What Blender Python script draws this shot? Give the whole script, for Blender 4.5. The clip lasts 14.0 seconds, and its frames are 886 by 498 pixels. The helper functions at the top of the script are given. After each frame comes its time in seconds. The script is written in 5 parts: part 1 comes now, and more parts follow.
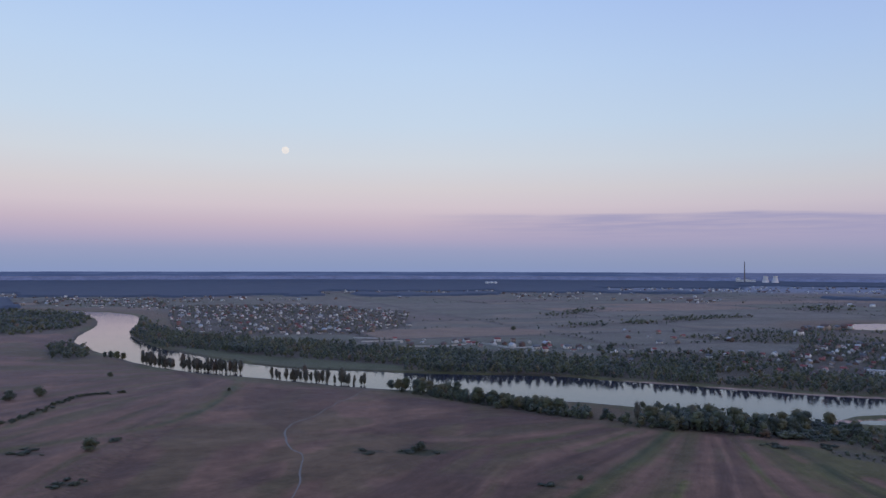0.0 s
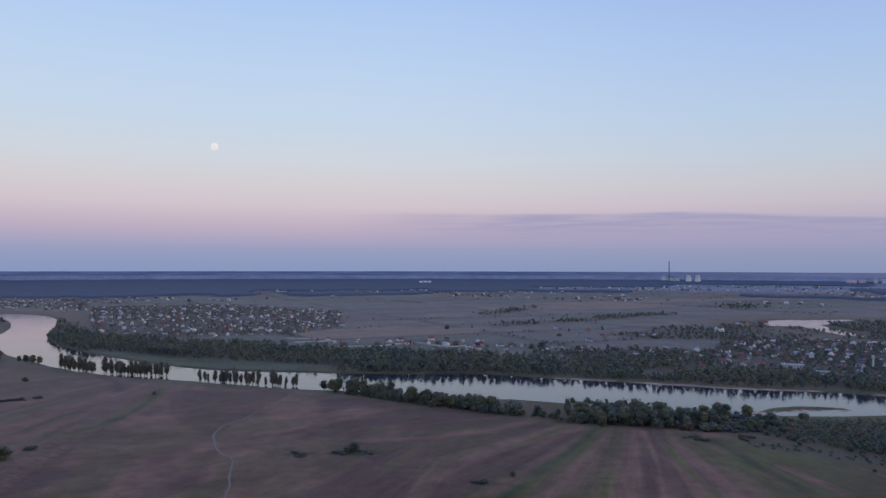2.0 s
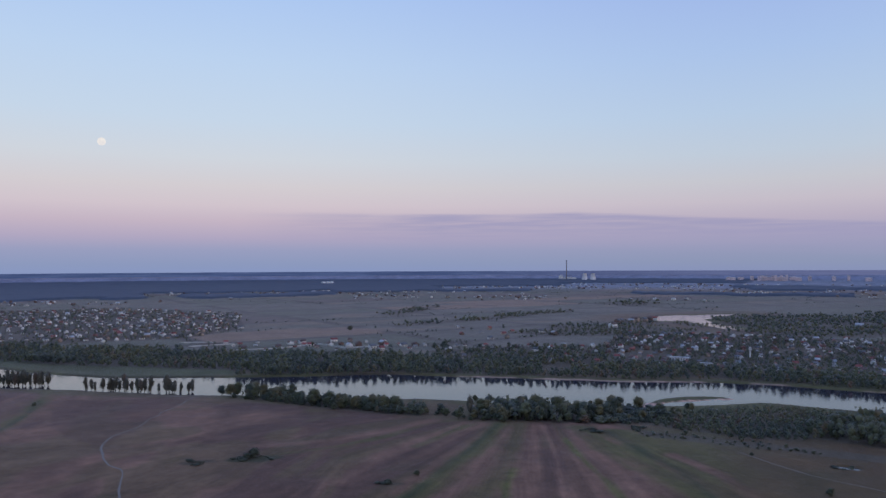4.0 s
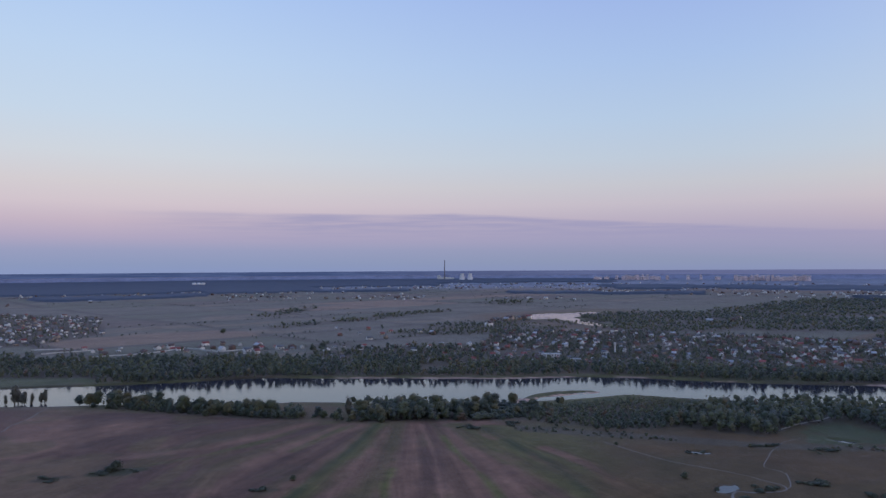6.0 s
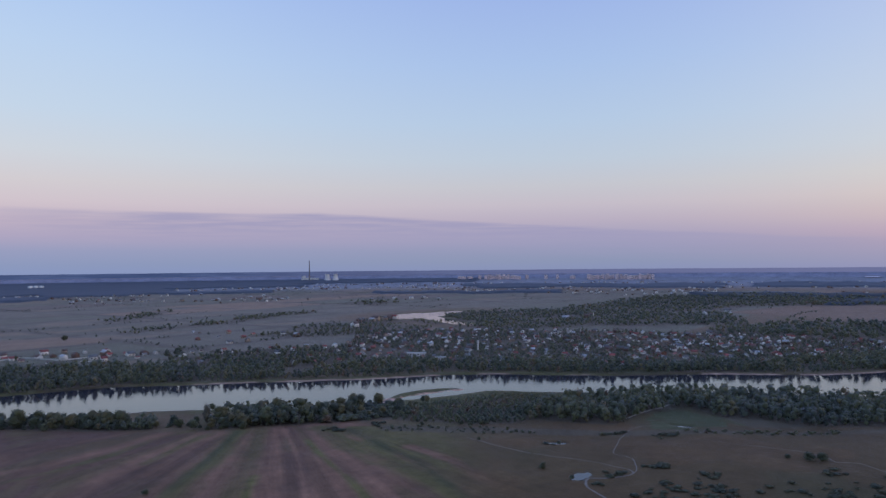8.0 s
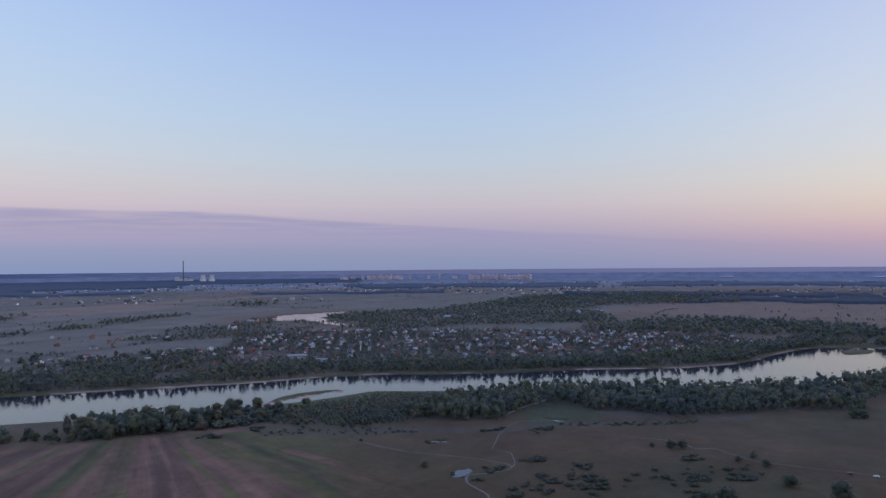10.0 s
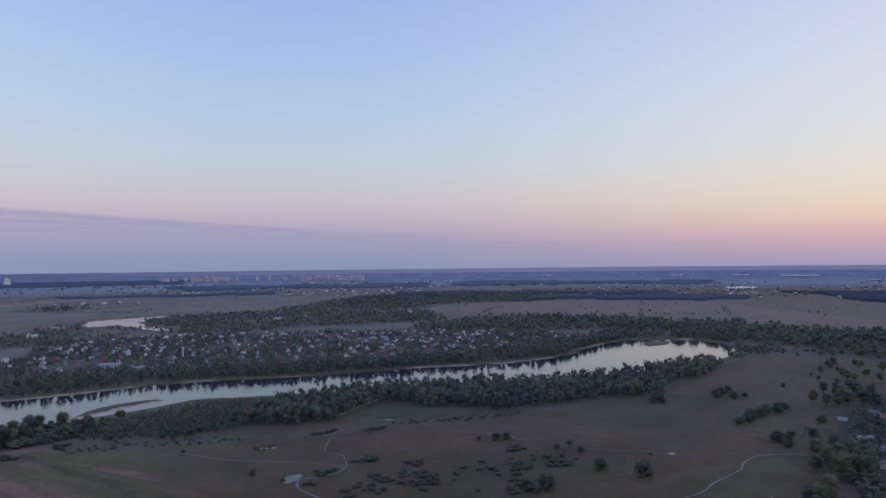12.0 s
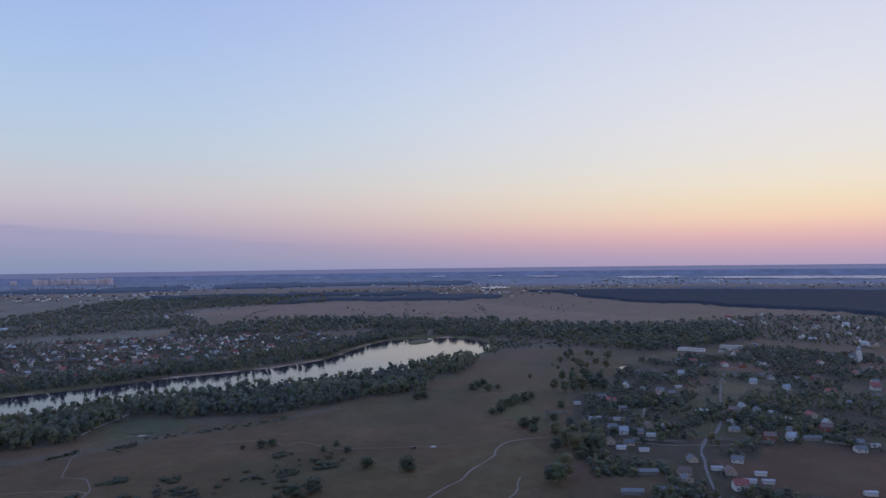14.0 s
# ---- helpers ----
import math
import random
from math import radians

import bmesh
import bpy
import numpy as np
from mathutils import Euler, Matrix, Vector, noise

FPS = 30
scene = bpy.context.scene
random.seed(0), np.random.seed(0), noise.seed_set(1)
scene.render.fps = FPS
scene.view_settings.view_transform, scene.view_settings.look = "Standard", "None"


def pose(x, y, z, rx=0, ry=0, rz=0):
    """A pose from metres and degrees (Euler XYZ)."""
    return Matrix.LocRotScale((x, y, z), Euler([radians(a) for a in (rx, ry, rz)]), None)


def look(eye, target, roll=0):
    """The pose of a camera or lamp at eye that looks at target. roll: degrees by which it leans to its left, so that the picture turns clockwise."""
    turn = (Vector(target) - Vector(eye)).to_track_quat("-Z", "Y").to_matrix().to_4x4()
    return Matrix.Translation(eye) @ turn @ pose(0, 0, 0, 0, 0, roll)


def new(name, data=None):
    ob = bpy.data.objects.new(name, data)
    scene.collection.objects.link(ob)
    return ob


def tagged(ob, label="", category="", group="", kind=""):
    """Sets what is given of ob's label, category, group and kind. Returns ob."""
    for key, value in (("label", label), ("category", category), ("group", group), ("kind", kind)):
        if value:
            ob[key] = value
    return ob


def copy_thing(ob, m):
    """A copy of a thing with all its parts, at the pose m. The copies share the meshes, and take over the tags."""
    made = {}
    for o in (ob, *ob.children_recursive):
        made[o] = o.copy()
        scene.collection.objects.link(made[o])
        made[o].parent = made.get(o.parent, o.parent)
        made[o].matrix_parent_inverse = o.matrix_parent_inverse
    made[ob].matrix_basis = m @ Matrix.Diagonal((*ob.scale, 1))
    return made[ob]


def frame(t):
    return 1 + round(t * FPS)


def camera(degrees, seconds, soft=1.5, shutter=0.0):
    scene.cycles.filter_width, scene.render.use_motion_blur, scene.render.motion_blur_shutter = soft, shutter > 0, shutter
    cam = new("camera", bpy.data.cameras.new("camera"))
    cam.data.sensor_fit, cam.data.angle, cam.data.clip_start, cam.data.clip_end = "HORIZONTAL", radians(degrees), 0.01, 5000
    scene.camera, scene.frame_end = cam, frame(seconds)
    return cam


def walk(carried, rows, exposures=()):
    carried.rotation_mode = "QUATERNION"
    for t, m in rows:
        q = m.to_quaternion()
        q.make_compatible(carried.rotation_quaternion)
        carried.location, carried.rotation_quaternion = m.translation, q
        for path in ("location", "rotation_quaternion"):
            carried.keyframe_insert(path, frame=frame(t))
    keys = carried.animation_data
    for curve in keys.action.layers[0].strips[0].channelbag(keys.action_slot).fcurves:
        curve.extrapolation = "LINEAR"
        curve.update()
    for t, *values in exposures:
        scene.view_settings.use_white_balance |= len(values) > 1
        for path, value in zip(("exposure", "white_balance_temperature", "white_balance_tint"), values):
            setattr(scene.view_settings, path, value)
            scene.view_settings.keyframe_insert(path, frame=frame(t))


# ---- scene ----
SCALE = 1.4                      # metres to one unit of the plan; the last lines bring the place to size
EYE = 120.0                      # height of the flying camera over the meadow, in units of the plan
cam = camera(64.65, 14.0, soft=1.5)
# seconds, yaw, pitch above level, roll: the camera hovers and turns to its right
TURN = [
    (0.0, 0.00, 1.50, 0.14),
    (0.5, -0.95, 1.48, 0.19),
    (1.0, -2.07, 1.47, 0.12),
    (1.5, -3.36, 1.47, 0.17),
    (2.0, -5.40, 1.46, 0.10),
    (2.5, -7.45, 1.44, -0.01),
    (3.0, -9.52, 1.43, -0.14),
    (5.5, -20.09, 1.46, -0.27),
    (6.0, -23.18, 1.43, -0.33),
    (6.5, -26.34, 1.41, -0.40),
    (7.0, -29.30, 1.38, -0.46),
    (9.5, -40.94, 1.36, -0.51),
    (10.0, -43.66, 1.32, -0.50),
    (10.5, -46.31, 1.31, -0.58),
    (11.0, -49.59, 1.29, -0.54),
    (11.5, -53.10, 1.27, -0.57),
    (12.0, -57.30, 1.24, -0.63),
    (12.5, -61.61, 1.22, -0.64),
    (13.0, -66.30, 1.23, -0.65),
    (13.5, -70.92, 1.20, -0.72),
    (14.0, -76.11, 1.20, -0.69)]
walk(cam, [(t, pose(0, 0, EYE * SCALE, 90 + p, 0, yaw) @ pose(0, 0, 0, 0, 0, roll)) for t, yaw, p, roll in TURN])

# ---------------------------------------------------------------- dusk sky and light
def lin(r, g, b):
    """Linear colour from 0-255 screen values."""
    return tuple(((c / 255 + 0.055) / 1.055) ** 2.4 if c > 10 else c / 255 / 12.92 for c in (r, g, b))


class Nodes:
    """A short way to wire node trees."""

    def __init__(self, tree):
        self.t = tree

    def add(self, kind, **inputs):
        n = self.t.nodes.new(kind)
        for key, value in inputs.items():
            key = key.replace("_", " ")
            if hasattr(value, "is_output"):
                self.t.links.new(value, n.inputs[key])
            else:
                n.inputs[key].default_value = value
        return n

    def math(self, op, a, b=0.0, c=0.0, clamp=False):
        n = self.t.nodes.new("ShaderNodeMath")
        n.operation, n.use_clamp = op, clamp
        for i, value in enumerate((a, b, c)):
            if hasattr(value, "is_output"):
                self.t.links.new(value, n.inputs[i])
            else:
                n.inputs[i].default_value = value
        return n.outputs[0]

    def mix(self, fac, a, b, blend="MIX"):
        n = self.t.nodes.new("ShaderNodeMix")
        n.data_type, n.blend_type = "RGBA", blend
        for i, value in ((0, fac), (6, a), (7, b)):
            if hasattr(value, "is_output"):
                self.t.links.new(value, n.inputs[i])
            else:
                n.inputs[i].default_value = (*value, 1) if isinstance(value, tuple) and len(value) == 3 else value
        return n.outputs[2]

    def ramp(self, fac, stops, interpolation="LINEAR"):
        n = self.t.nodes.new("ShaderNodeValToRGB")
        n.color_ramp.interpolation = interpolation
        e = n.color_ramp.elements
        while len(e) < len(stops):
            e.new(0.5)
        for el, (p, c) in zip(e, stops):
            el.position, el.color = p, (*c, 1)
        self.t.links.new(fac, n.inputs[0])
        return n.outputs[0]

    def noise(self, vector, scale, detail=3.0, rough=0.55):
        return self.add("ShaderNodeTexNoise", Vector=vector, Scale=scale, Detail=detail, Roughness=rough).outputs[0]

    def link(self, a, b):
        self.t.links.new(a, b)


SUNSET = 128.0                   # where the sun has gone down, degrees to the right of the first view

world = bpy.data.worlds.new("dusk_sky")
scene.world = world
world.use_nodes = True
world.node_tree.nodes.clear()
k = Nodes(world.node_tree)
way = k.add("ShaderNodeTexCoord").outputs["Generated"]
xyz = k.add("ShaderNodeSeparateXYZ", Vector=way).outputs
flat = k.math("SQRT", k.math("ADD", k.math("MULTIPLY", xyz[0], xyz[0]), k.math("MULTIPLY", xyz[1], xyz[1])))
elev = k.math("MULTIPLY", k.math("ARCTAN2", xyz[2], flat), 180 / math.pi)
azim = k.math("MULTIPLY", k.math("ARCTAN2", xyz[0], xyz[1]), 180 / math.pi)
# elevation -2..48 degrees on the ramps
up = k.math("DIVIDE", k.math("ADD", elev, 2.0), 50.0, clamp=True)


def sky_ramp(rows):
    return k.ramp(up, [((e + 2) / 50, lin(*c)) for e, c in rows])


east = sky_ramp([(-0.4, (136, 151, 192)), (0.3, (140, 153, 189)), (1.4, (153, 158, 191)), (2.4, (177, 167, 193)), (3.6, (196, 180, 196)), (4.9, (209, 196, 205)),
                 (6.4, (211, 205, 210)), (8.5, (207, 213, 222)), (11.5, (197, 214, 233)), (16, (187, 210, 239)), (21, (173, 200, 241)), (48, (136, 173, 242))])
south = sky_ramp([(-0.4, (135, 146, 184)), (0.3, (140, 150, 181)), (1.4, (150, 154, 185)), (2.4, (167, 162, 190)), (3.6, (185, 175, 194)), (4.9, (197, 189, 201)),
                  (6.4, (197, 198, 207)), (8.5, (190, 203, 219)), (11.5, (181, 202, 228)), (16, (169, 194, 233)), (21, (158, 182, 232)), (48, (130, 164, 238))])
west = sky_ramp([(-0.4, (172, 156, 186)), (0.4, (188, 162, 187)), (1.3, (212, 172, 182)), (2.2, (232, 188, 182)), (3.2, (242, 209, 184)), (4.5, (241, 221, 194)),
                 (6, (238, 227, 210)), (8, (232, 227, 222)), (10.5, (228, 226, 230)), (14, (220, 223, 235)), (21, (204, 211, 236)), (48, (140, 174, 240))])


def swing(az0, az1):
    n = k.add("ShaderNodeMapRange", Value=azim, From_Min=az0, From_Max=az1)
    n.interpolation_type = "SMOOTHSTEP"
    return n.outputs[0]


sky = k.mix(swing(-4.0, 44.0), east, south)
sky = k.mix(k.math("MULTIPLY", swing(44.0, 108.0), k.math("SUBTRACT", 1.0, swing(150.0, 179.0))), sky, west)
# a long thin bank of cloud low over the east, sinking towards the south
bank = k.add("ShaderNodeCombineXYZ", X=k.math("MULTIPLY", azim, 0.055), Y=k.math("MULTIPLY", elev, 1.1))
wisp = k.noise(bank.outputs[0], 1.6, 4.0, 0.6)
sink = k.math("MULTIPLY", k.math("MAXIMUM", k.math("SUBTRACT", azim, 24.0), 0.0), -0.062)
top = k.math("ADD", k.math("ADD", 4.4, sink), k.math("MULTIPLY", k.math("SUBTRACT", wisp, 0.5), 0.45))
under = k.math("DIVIDE", k.math("SUBTRACT", top, elev), 0.22, clamp=True)
over = k.math("DIVIDE", k.math("SUBTRACT", elev, k.math("ADD", 1.3, k.math("MULTIPLY", sink, 0.6))), 1.9, clamp=True)
ends = k.math("MULTIPLY", k.math("DIVIDE", k.math("SUBTRACT", azim, -3.0), 16.0, clamp=True), k.math("DIVIDE", k.math("SUBTRACT", 76.0, azim), 30.0, clamp=True))
streak = k.math("ADD", 0.8, k.math("MULTIPLY", k.math("SUBTRACT", k.noise(bank.outputs[0], 3.4, 3.0), 0.5), 2.0), clamp=True)
cover = k.math("MULTIPLY", k.math("MULTIPLY", under, over), k.math("MULTIPLY", ends, streak))
sky = k.mix(k.math("MULTIPLY", cover, 0.85), sky, lin(159, 156, 189))
k.link(k.add("ShaderNodeBackground", Color=sky, Strength=1.0).outputs[0], k.add("ShaderNodeOutputWorld").inputs["Surface"])

# the last warm light from under the western horizon
sun = new("afterglow", bpy.data.lights.new("afterglow", "SUN"))
sun.data.energy, sun.data.angle, sun.data.color = 0.35, radians(40), (1.0, 0.72, 0.52)
sun.matrix_world = look((0, 0, 0), (-math.sin(radians(SUNSET)), -math.cos(radians(SUNSET)), -0.16))

# ---------------------------------------------------------------- plan helpers
REACH, TAIL = 2000.0, 1450.0     # land farther than REACH is drawn in towards the eye, so that the plain ends within REACH + TAIL


def squeeze(x, y):
    """Plan metres -> place on the land sheet (x, y, z) and the scale of things there."""
    d = math.hypot(x, y)
    if d <= REACH:
        return (x, y, 0.0), 1.0
    s = (REACH + TAIL * (1 - math.exp(-(d - REACH) / TAIL))) / d
    return (x * s, y * s, EYE * (1 - s)), s


def polar(az, d):
    return d * math.sin(radians(az)), d * math.cos(radians(az))


def vnoise(x, y, scale, seed=0):
    """Smooth value noise 0..1 on arrays."""
    x, y = np.asarray(x) / scale, np.asarray(y) / scale
    i, j = np.floor(x).astype(np.int64), np.floor(y).astype(np.int64)
    u, w = x - i, y - j
    u, w = u * u * (3 - 2 * u), w * w * (3 - 2 * w)

    def h(a, b):
        n = (a * 374761393 + b * 668265263 + seed * 974711) & 0xFFFFFFFF
        n = ((n ^ (n >> 13)) * 1274126177) & 0xFFFFFFFF
        return ((n ^ (n >> 16)) & 0xFFFF) / 65535.0

    return (h(i, j) * (1 - u) + h(i + 1, j) * u) * (1 - w) + (h(i, j + 1) * (1 - u) + h(i + 1, j + 1) * u) * w


def fnoise(x, y, scale, seed=0):
    return 0.55 * vnoise(x, y, scale, seed) + 0.3 * vnoise(x, y, scale * 0.47, seed + 1) + 0.15 * vnoise(x, y, scale * 0.21, seed + 2)


def inside(poly, x, y):
    """Which points lie in the polygon."""
    x, y = np.asarray(x, float), np.asarray(y, float)
    res = np.zeros(x.shape, bool)
    for (ax, ay), (bx, by) in zip(poly, poly[1:] + poly[:1]):
        if ay != by:
            res ^= ((ay > y) != (by > y)) & (x < (bx - ax) * (y - ay) / (by - ay) + ax)
    return res


def spline(points, step=12.0):
    """A smooth line through control points of any dimension."""
    p = np.array(points, float)
    p = np.vstack([2 * p[0] - p[1], p, 2 * p[-1] - p[-2]])
    out = []
    for a, b, c, d in zip(p, p[1:], p[2:], p[3:]):
        n = max(2, int(np.hypot(*(c - b)[:2]) / step))
        for q in np.arange(n) / n:
            out.append(0.5 * (2 * b + (c - a) * q + (2 * a - 5 * b + 4 * c - d) * q * q + (3 * b - a - 3 * c + d) * q ** 3))
    return np.array(out + [p[-2]])


def line_distance(line, x, y):
    """Distance from points to a polyline (x, y, width, ...) less half its width there."""
    if x.size < 40:
        a, d = line[:-1, :3], np.diff(line[:, :3], axis=0)
        px, py = x.reshape(-1, 1) - a[:, 0], y.reshape(-1, 1) - a[:, 1]
        q = np.clip((px * d[:, 0] + py * d[:, 1]) / (d[:, 0] ** 2 + d[:, 1] ** 2), 0, 1)
        return (np.hypot(px - q * d[:, 0], py - q * d[:, 1]) - (a[:, 2] + d[:, 2] * q) / 2).min(1).reshape(x.shape)
    best = np.full(x.shape, 1e9)
    for a, b in zip(line, line[1:]):
        d = b[:2] - a[:2]
        q = np.clip(((x - a[0]) * d[0] + (y - a[1]) * d[1]) / (d @ d), 0, 1)
        best = np.minimum(best, np.hypot(x - a[0] - q * d[0], y - a[1] - q * d[1]) - (a[2] + (b[2] - a[2]) * q) / 2)
    return best


# the river: places along its middle and its width
RIVER = spline([(-1500, 1960, 95), (-1130, 1900, 95), (-910, 1815, 95), (-790, 1690, 95), (-690, 1490, 78), (-628, 1320, 76), (-558, 1160, 88), (-436, 1000, 85),
                (-330, 890, 88), (-240, 826, 84), (-178, 798, 80), (-80, 762, 104), (10, 738, 118), (100, 716, 138), (190, 676, 136),
                (272, 638, 134), (350, 606, 126), (432, 588, 104), (490, 540, 104), (545, 492, 106), (595, 452, 116), (653, 400, 136),
                (700, 350, 145), (765, 312, 150), (855, 283, 160), (948, 270, 186), (1022, 274, 168), (1072, 277, 108), (1106, 280, 30)])
OXBOW = spline([(815, 1390, 26), (850, 1425, 100), (926, 1468, 128), (996, 1490, 76), (1071, 1520, 30), (1112, 1530, 8)])
OXBOW_ARM = spline([(905, 1420, 60), (880, 1310, 44), (858, 1230, 40), (848, 1190, 32), (858, 1150, 10)])
ISLAND = spline([(1016, 300, 10), (1046, 298, 34), (1080, 290, 10)], 6)
SPIT = spline([(322, 560, 3), (333, 567, 9), (352, 573, 14), (380, 572, 12), (398, 567, 4)], 6)
SANDBAR = spline([(305, 549, 8), (321, 558, 9), (338, 563, 5), (363, 563, 5), (384, 561, 5), (404, 560, 3)], 6)


def river_edge(x, y):
    """Signed distance to the water's edge: negative in the water."""
    near = (np.hypot(x, y) < 2600)
    d = np.full(x.shape, 500.0)
    xn, yn = x[near], y[near]
    e = np.minimum(np.minimum(line_distance(RIVER, xn, yn), line_distance(OXBOW, xn, yn)), line_distance(OXBOW_ARM, xn, yn))
    e = e + 9 * (fnoise(xn, yn, 45, 3) - 0.5)
    land = np.minimum(np.minimum(line_distance(ISLAND, xn, yn), line_distance(SPIT, xn, yn)), line_distance(SANDBAR, xn, yn)) + 4 * (vnoise(xn, yn, 11, 8) - 0.5)
    d[near] = np.maximum(e, -land)
    return d


# ponds and far lakes: middle, half length, half width, bearing of the length
PONDS = [((290, 290), 8.5, 4.2, 75), ((330, 352), 6, 2.5, 130), ((439, 334), 7, 3, 150), ((1056, 120), 9, 7, 100), ((1056, 97), 16, 8, 100), ((828, -10), 12, 9, 95)]

# woods: outline in plan metres, spacing of the trees, their height, share of autumn colour
WOODS = {
    "far_bank_west": ([(-543, 1230), (-385, 1035), (-262, 955), (-170, 910), (-60, 858), (0, 812), (60, 816), (125, 800), (198, 762), (275, 738), (291, 845), (240, 868), (190, 905),
                       (100, 940), (0, 985), (-103, 1029), (-227, 1101), (-395, 1184), (-531, 1319), (-662, 1543), (-700, 1640), (-650, 1500)], 8.5, 12, 0.25),
    "far_bank_middle": ([(275, 742), (349, 712), (444, 676), (530, 604), (615, 530), (737, 438), (829, 372), (928, 364), (1022, 346), (1110, 345), (1165, 365), (1185, 405), (1046, 420),
                         (930, 440), (809, 470), (683, 555), (560, 640), (487, 715), (390, 775), (291, 845)], 8, 12, 0.4),
    "west_bank": ([(-761, 1207), (-698, 1242), (-700, 1315), (-750, 1489), (-860, 1690), (-950, 1760), (-1164, 1800), (-1500, 1850), (-1500, 1500), (-1000, 1350)], 13, 13, 0.2),
    "near_clump": ([(-560, 1050), (-500, 985), (-455, 925), (-485, 881), (-570, 1000)], 10, 13, 0.3),
    "near_bank_east": ([(360, 418), (400, 364), (444, 376), (497, 376), (491, 350), (474, 300), (498, 276), (547, 248), (586, 230), (625, 190), (612, 172), (694, 187), (758, 165), (870, 168),
                        (945, 150), (1010, 160), (1060, 190), (1030, 215), (940, 172), (850, 192), (760, 230), (690, 262), (630, 310), (585, 362), (540, 410), (505, 445), (440, 446), (400, 440), (372, 432)], 6.5, 12.5, 0.3),
    "bank_thicket": ([(-51, 698), (0, 644), (44, 602), (81, 573), (114, 554), (122, 584), (79, 616), (34, 656), (-15, 692), (-50, 712)], 5.0, 8.5, 0.4),
    "bank_clump": ([(150, 533), (178, 520), (214, 504), (231, 503), (250, 551), (218, 572), (170, 582)], 5.5, 10.5, 0.3),
    "bank_scrub": ([(227, 499), (259, 486), (287, 500), (306, 538), (259, 553)], 5.0, 5.0, 0.4),
    "willows": ([(264, 490), (320, 425), (350, 412), (400, 440), (440, 446), (505, 447), (530, 470), (475, 522), (435, 548), (400, 532), (340, 527), (300, 514)], 5.0, 5.2, 0.35),
    "scrub_edge": ([(255, 470), (330, 405), (395, 345), (430, 325), (470, 285), (500, 262), (560, 235), (548, 225), (480, 262), (420, 315), (380, 335), (320, 390), (250, 450)], 5.5, 2.3, 0.3),
    "south_wood": ([(1433, 700), (1450, 560), (1421, 353), (1350, 187), (1326, 46), (1380, -156), (1222, -222), (1136, -201), (1030, -115), (956, -33), (990, 10), (1025, 76), (1093, 123), (1105, 200),
                    (1135, 290), (1160, 340), (1230, 430), (1290, 560)], 12.5, 14, 0.25),
    "scrub_wood": ([(1000, 50), (1060, 87), (1080, 150), (1020, 175), (985, 196), (960, 150), (980, 90)], 12, 9, 0.4),
    "oxbow_wood": ([(775, 1140), (852, 1000), (1000, 960), (1263, 800), (1380, 900), (1500, 1000), (1420, 1100), (1271, 1380), (1060, 1470), (930, 1370), (870, 1240), (870, 1120)], 13, 9, 0.2),
    "oxbow_shore": ([(796, 1330), (826, 1325), (828, 1240), (822, 1180), (800, 1185), (795, 1250)], 11, 8, 0.25),
    "middle_wood": ([(1271, 1380), (1420, 1130), (1560, 1090), (1760, 1150), (2100, 900), (2515, 1100), (2515, 1535), (2053, 1700), (1600, 1500)], 18, 10, 0.15),
    "village_edge": ([(1050, 717), (1144, 530), (1230, 430), (1310, 560), (1440, 720), (1300, 790), (1180, 820), (1110, 790)], 14, 10, 0.3),
    "village_grove": ([(649, -99), (680, -137), (662, -225), (593, -205), (605, -123), (617, -97)], 7.5, 9, 0.1),
    "hedge_a": ([(242, 1752), (442, 2080), (480, 2040), (300, 1700)], 12, 9, 0.2),
    "hedge_b": ([(227, 1380), (391, 1460), (609, 1620), (760, 1700), (740, 1750), (580, 1700), (380, 1530), (230, 1440)], 12, 8, 0.2),
    "hedge_c": ([(1005, 2103), (1024, 1928), (1200, 2000), (1150, 2150)], 20, 11, 0.2),
    "hedge_d": ([(396, 1203), (573, 1349), (700, 1330), (760, 1150), (640, 1090), (480, 1120)], 11, 6.5, 0.25),
}
# far forests: bearing from, to; distance from, to (plan metres)
FORESTS = [(-40, -31, 2400, 3000), (-40, 12, 3600, 15000), (12, 24, 4300, 15000), (24, 37, 5200, 9000), (-31, -9, 3000, 3600), (-6, 4, 3000, 3350), (37, 56, 3700, 4400), (54, 76, 2750, 3050), (74, 79, 2330, 2700), 
           (58, 78, 4000, 4650), (58, 112, 8000, 15000), (38, 58, 7200, 15000), (62, 80, 2350, 2560), (30, 44, 3100, 3300), (4, 20, 3400, 3700)]

# the pine forest in the south: bearings, its near edge and its far edge
PINES = ((83, 86, 90.4, 94.6, 98.6, 104.3, 108.3, 116), (2960, 2700, 2220, 2030, 1920, 1820, 1720, 1600), (3000, 3100, 3150, 3200, 3250, 3300, 3350, 3400))

# villages over the river and beyond
GARDEN_VILLAGE = [(395, 775), (531, 690), (647, 575), (785, 500), (951, 455), (1070, 430), (1144, 530), (1050, 717), (937, 885), (818, 1037), (600, 1150), (470, 960)]
RIVERSIDE = [(205, 980), (369, 1000), (480, 980), (395, 785), (349, 790), (242, 845)]
EASTERN = [(-833, 2123), (-465, 2246), (-90, 1886), (-67, 1415), (-155, 1250), (-374, 1215), (-518, 1340)]
NORTHERN = [(-1457, 2589), (-1026, 2613), (-762, 1960), (-1185, 2108)]
ROADSIDE = [(-60, 1170), (74, 1175), (190, 1090), (290, 1030), (270, 985), (168, 1000), (-60, 1020)]
OXBOW_SIDE = [(620, 1240), (700, 1260), (800, 1330), (820, 1420), (730, 1400), (630, 1310)]
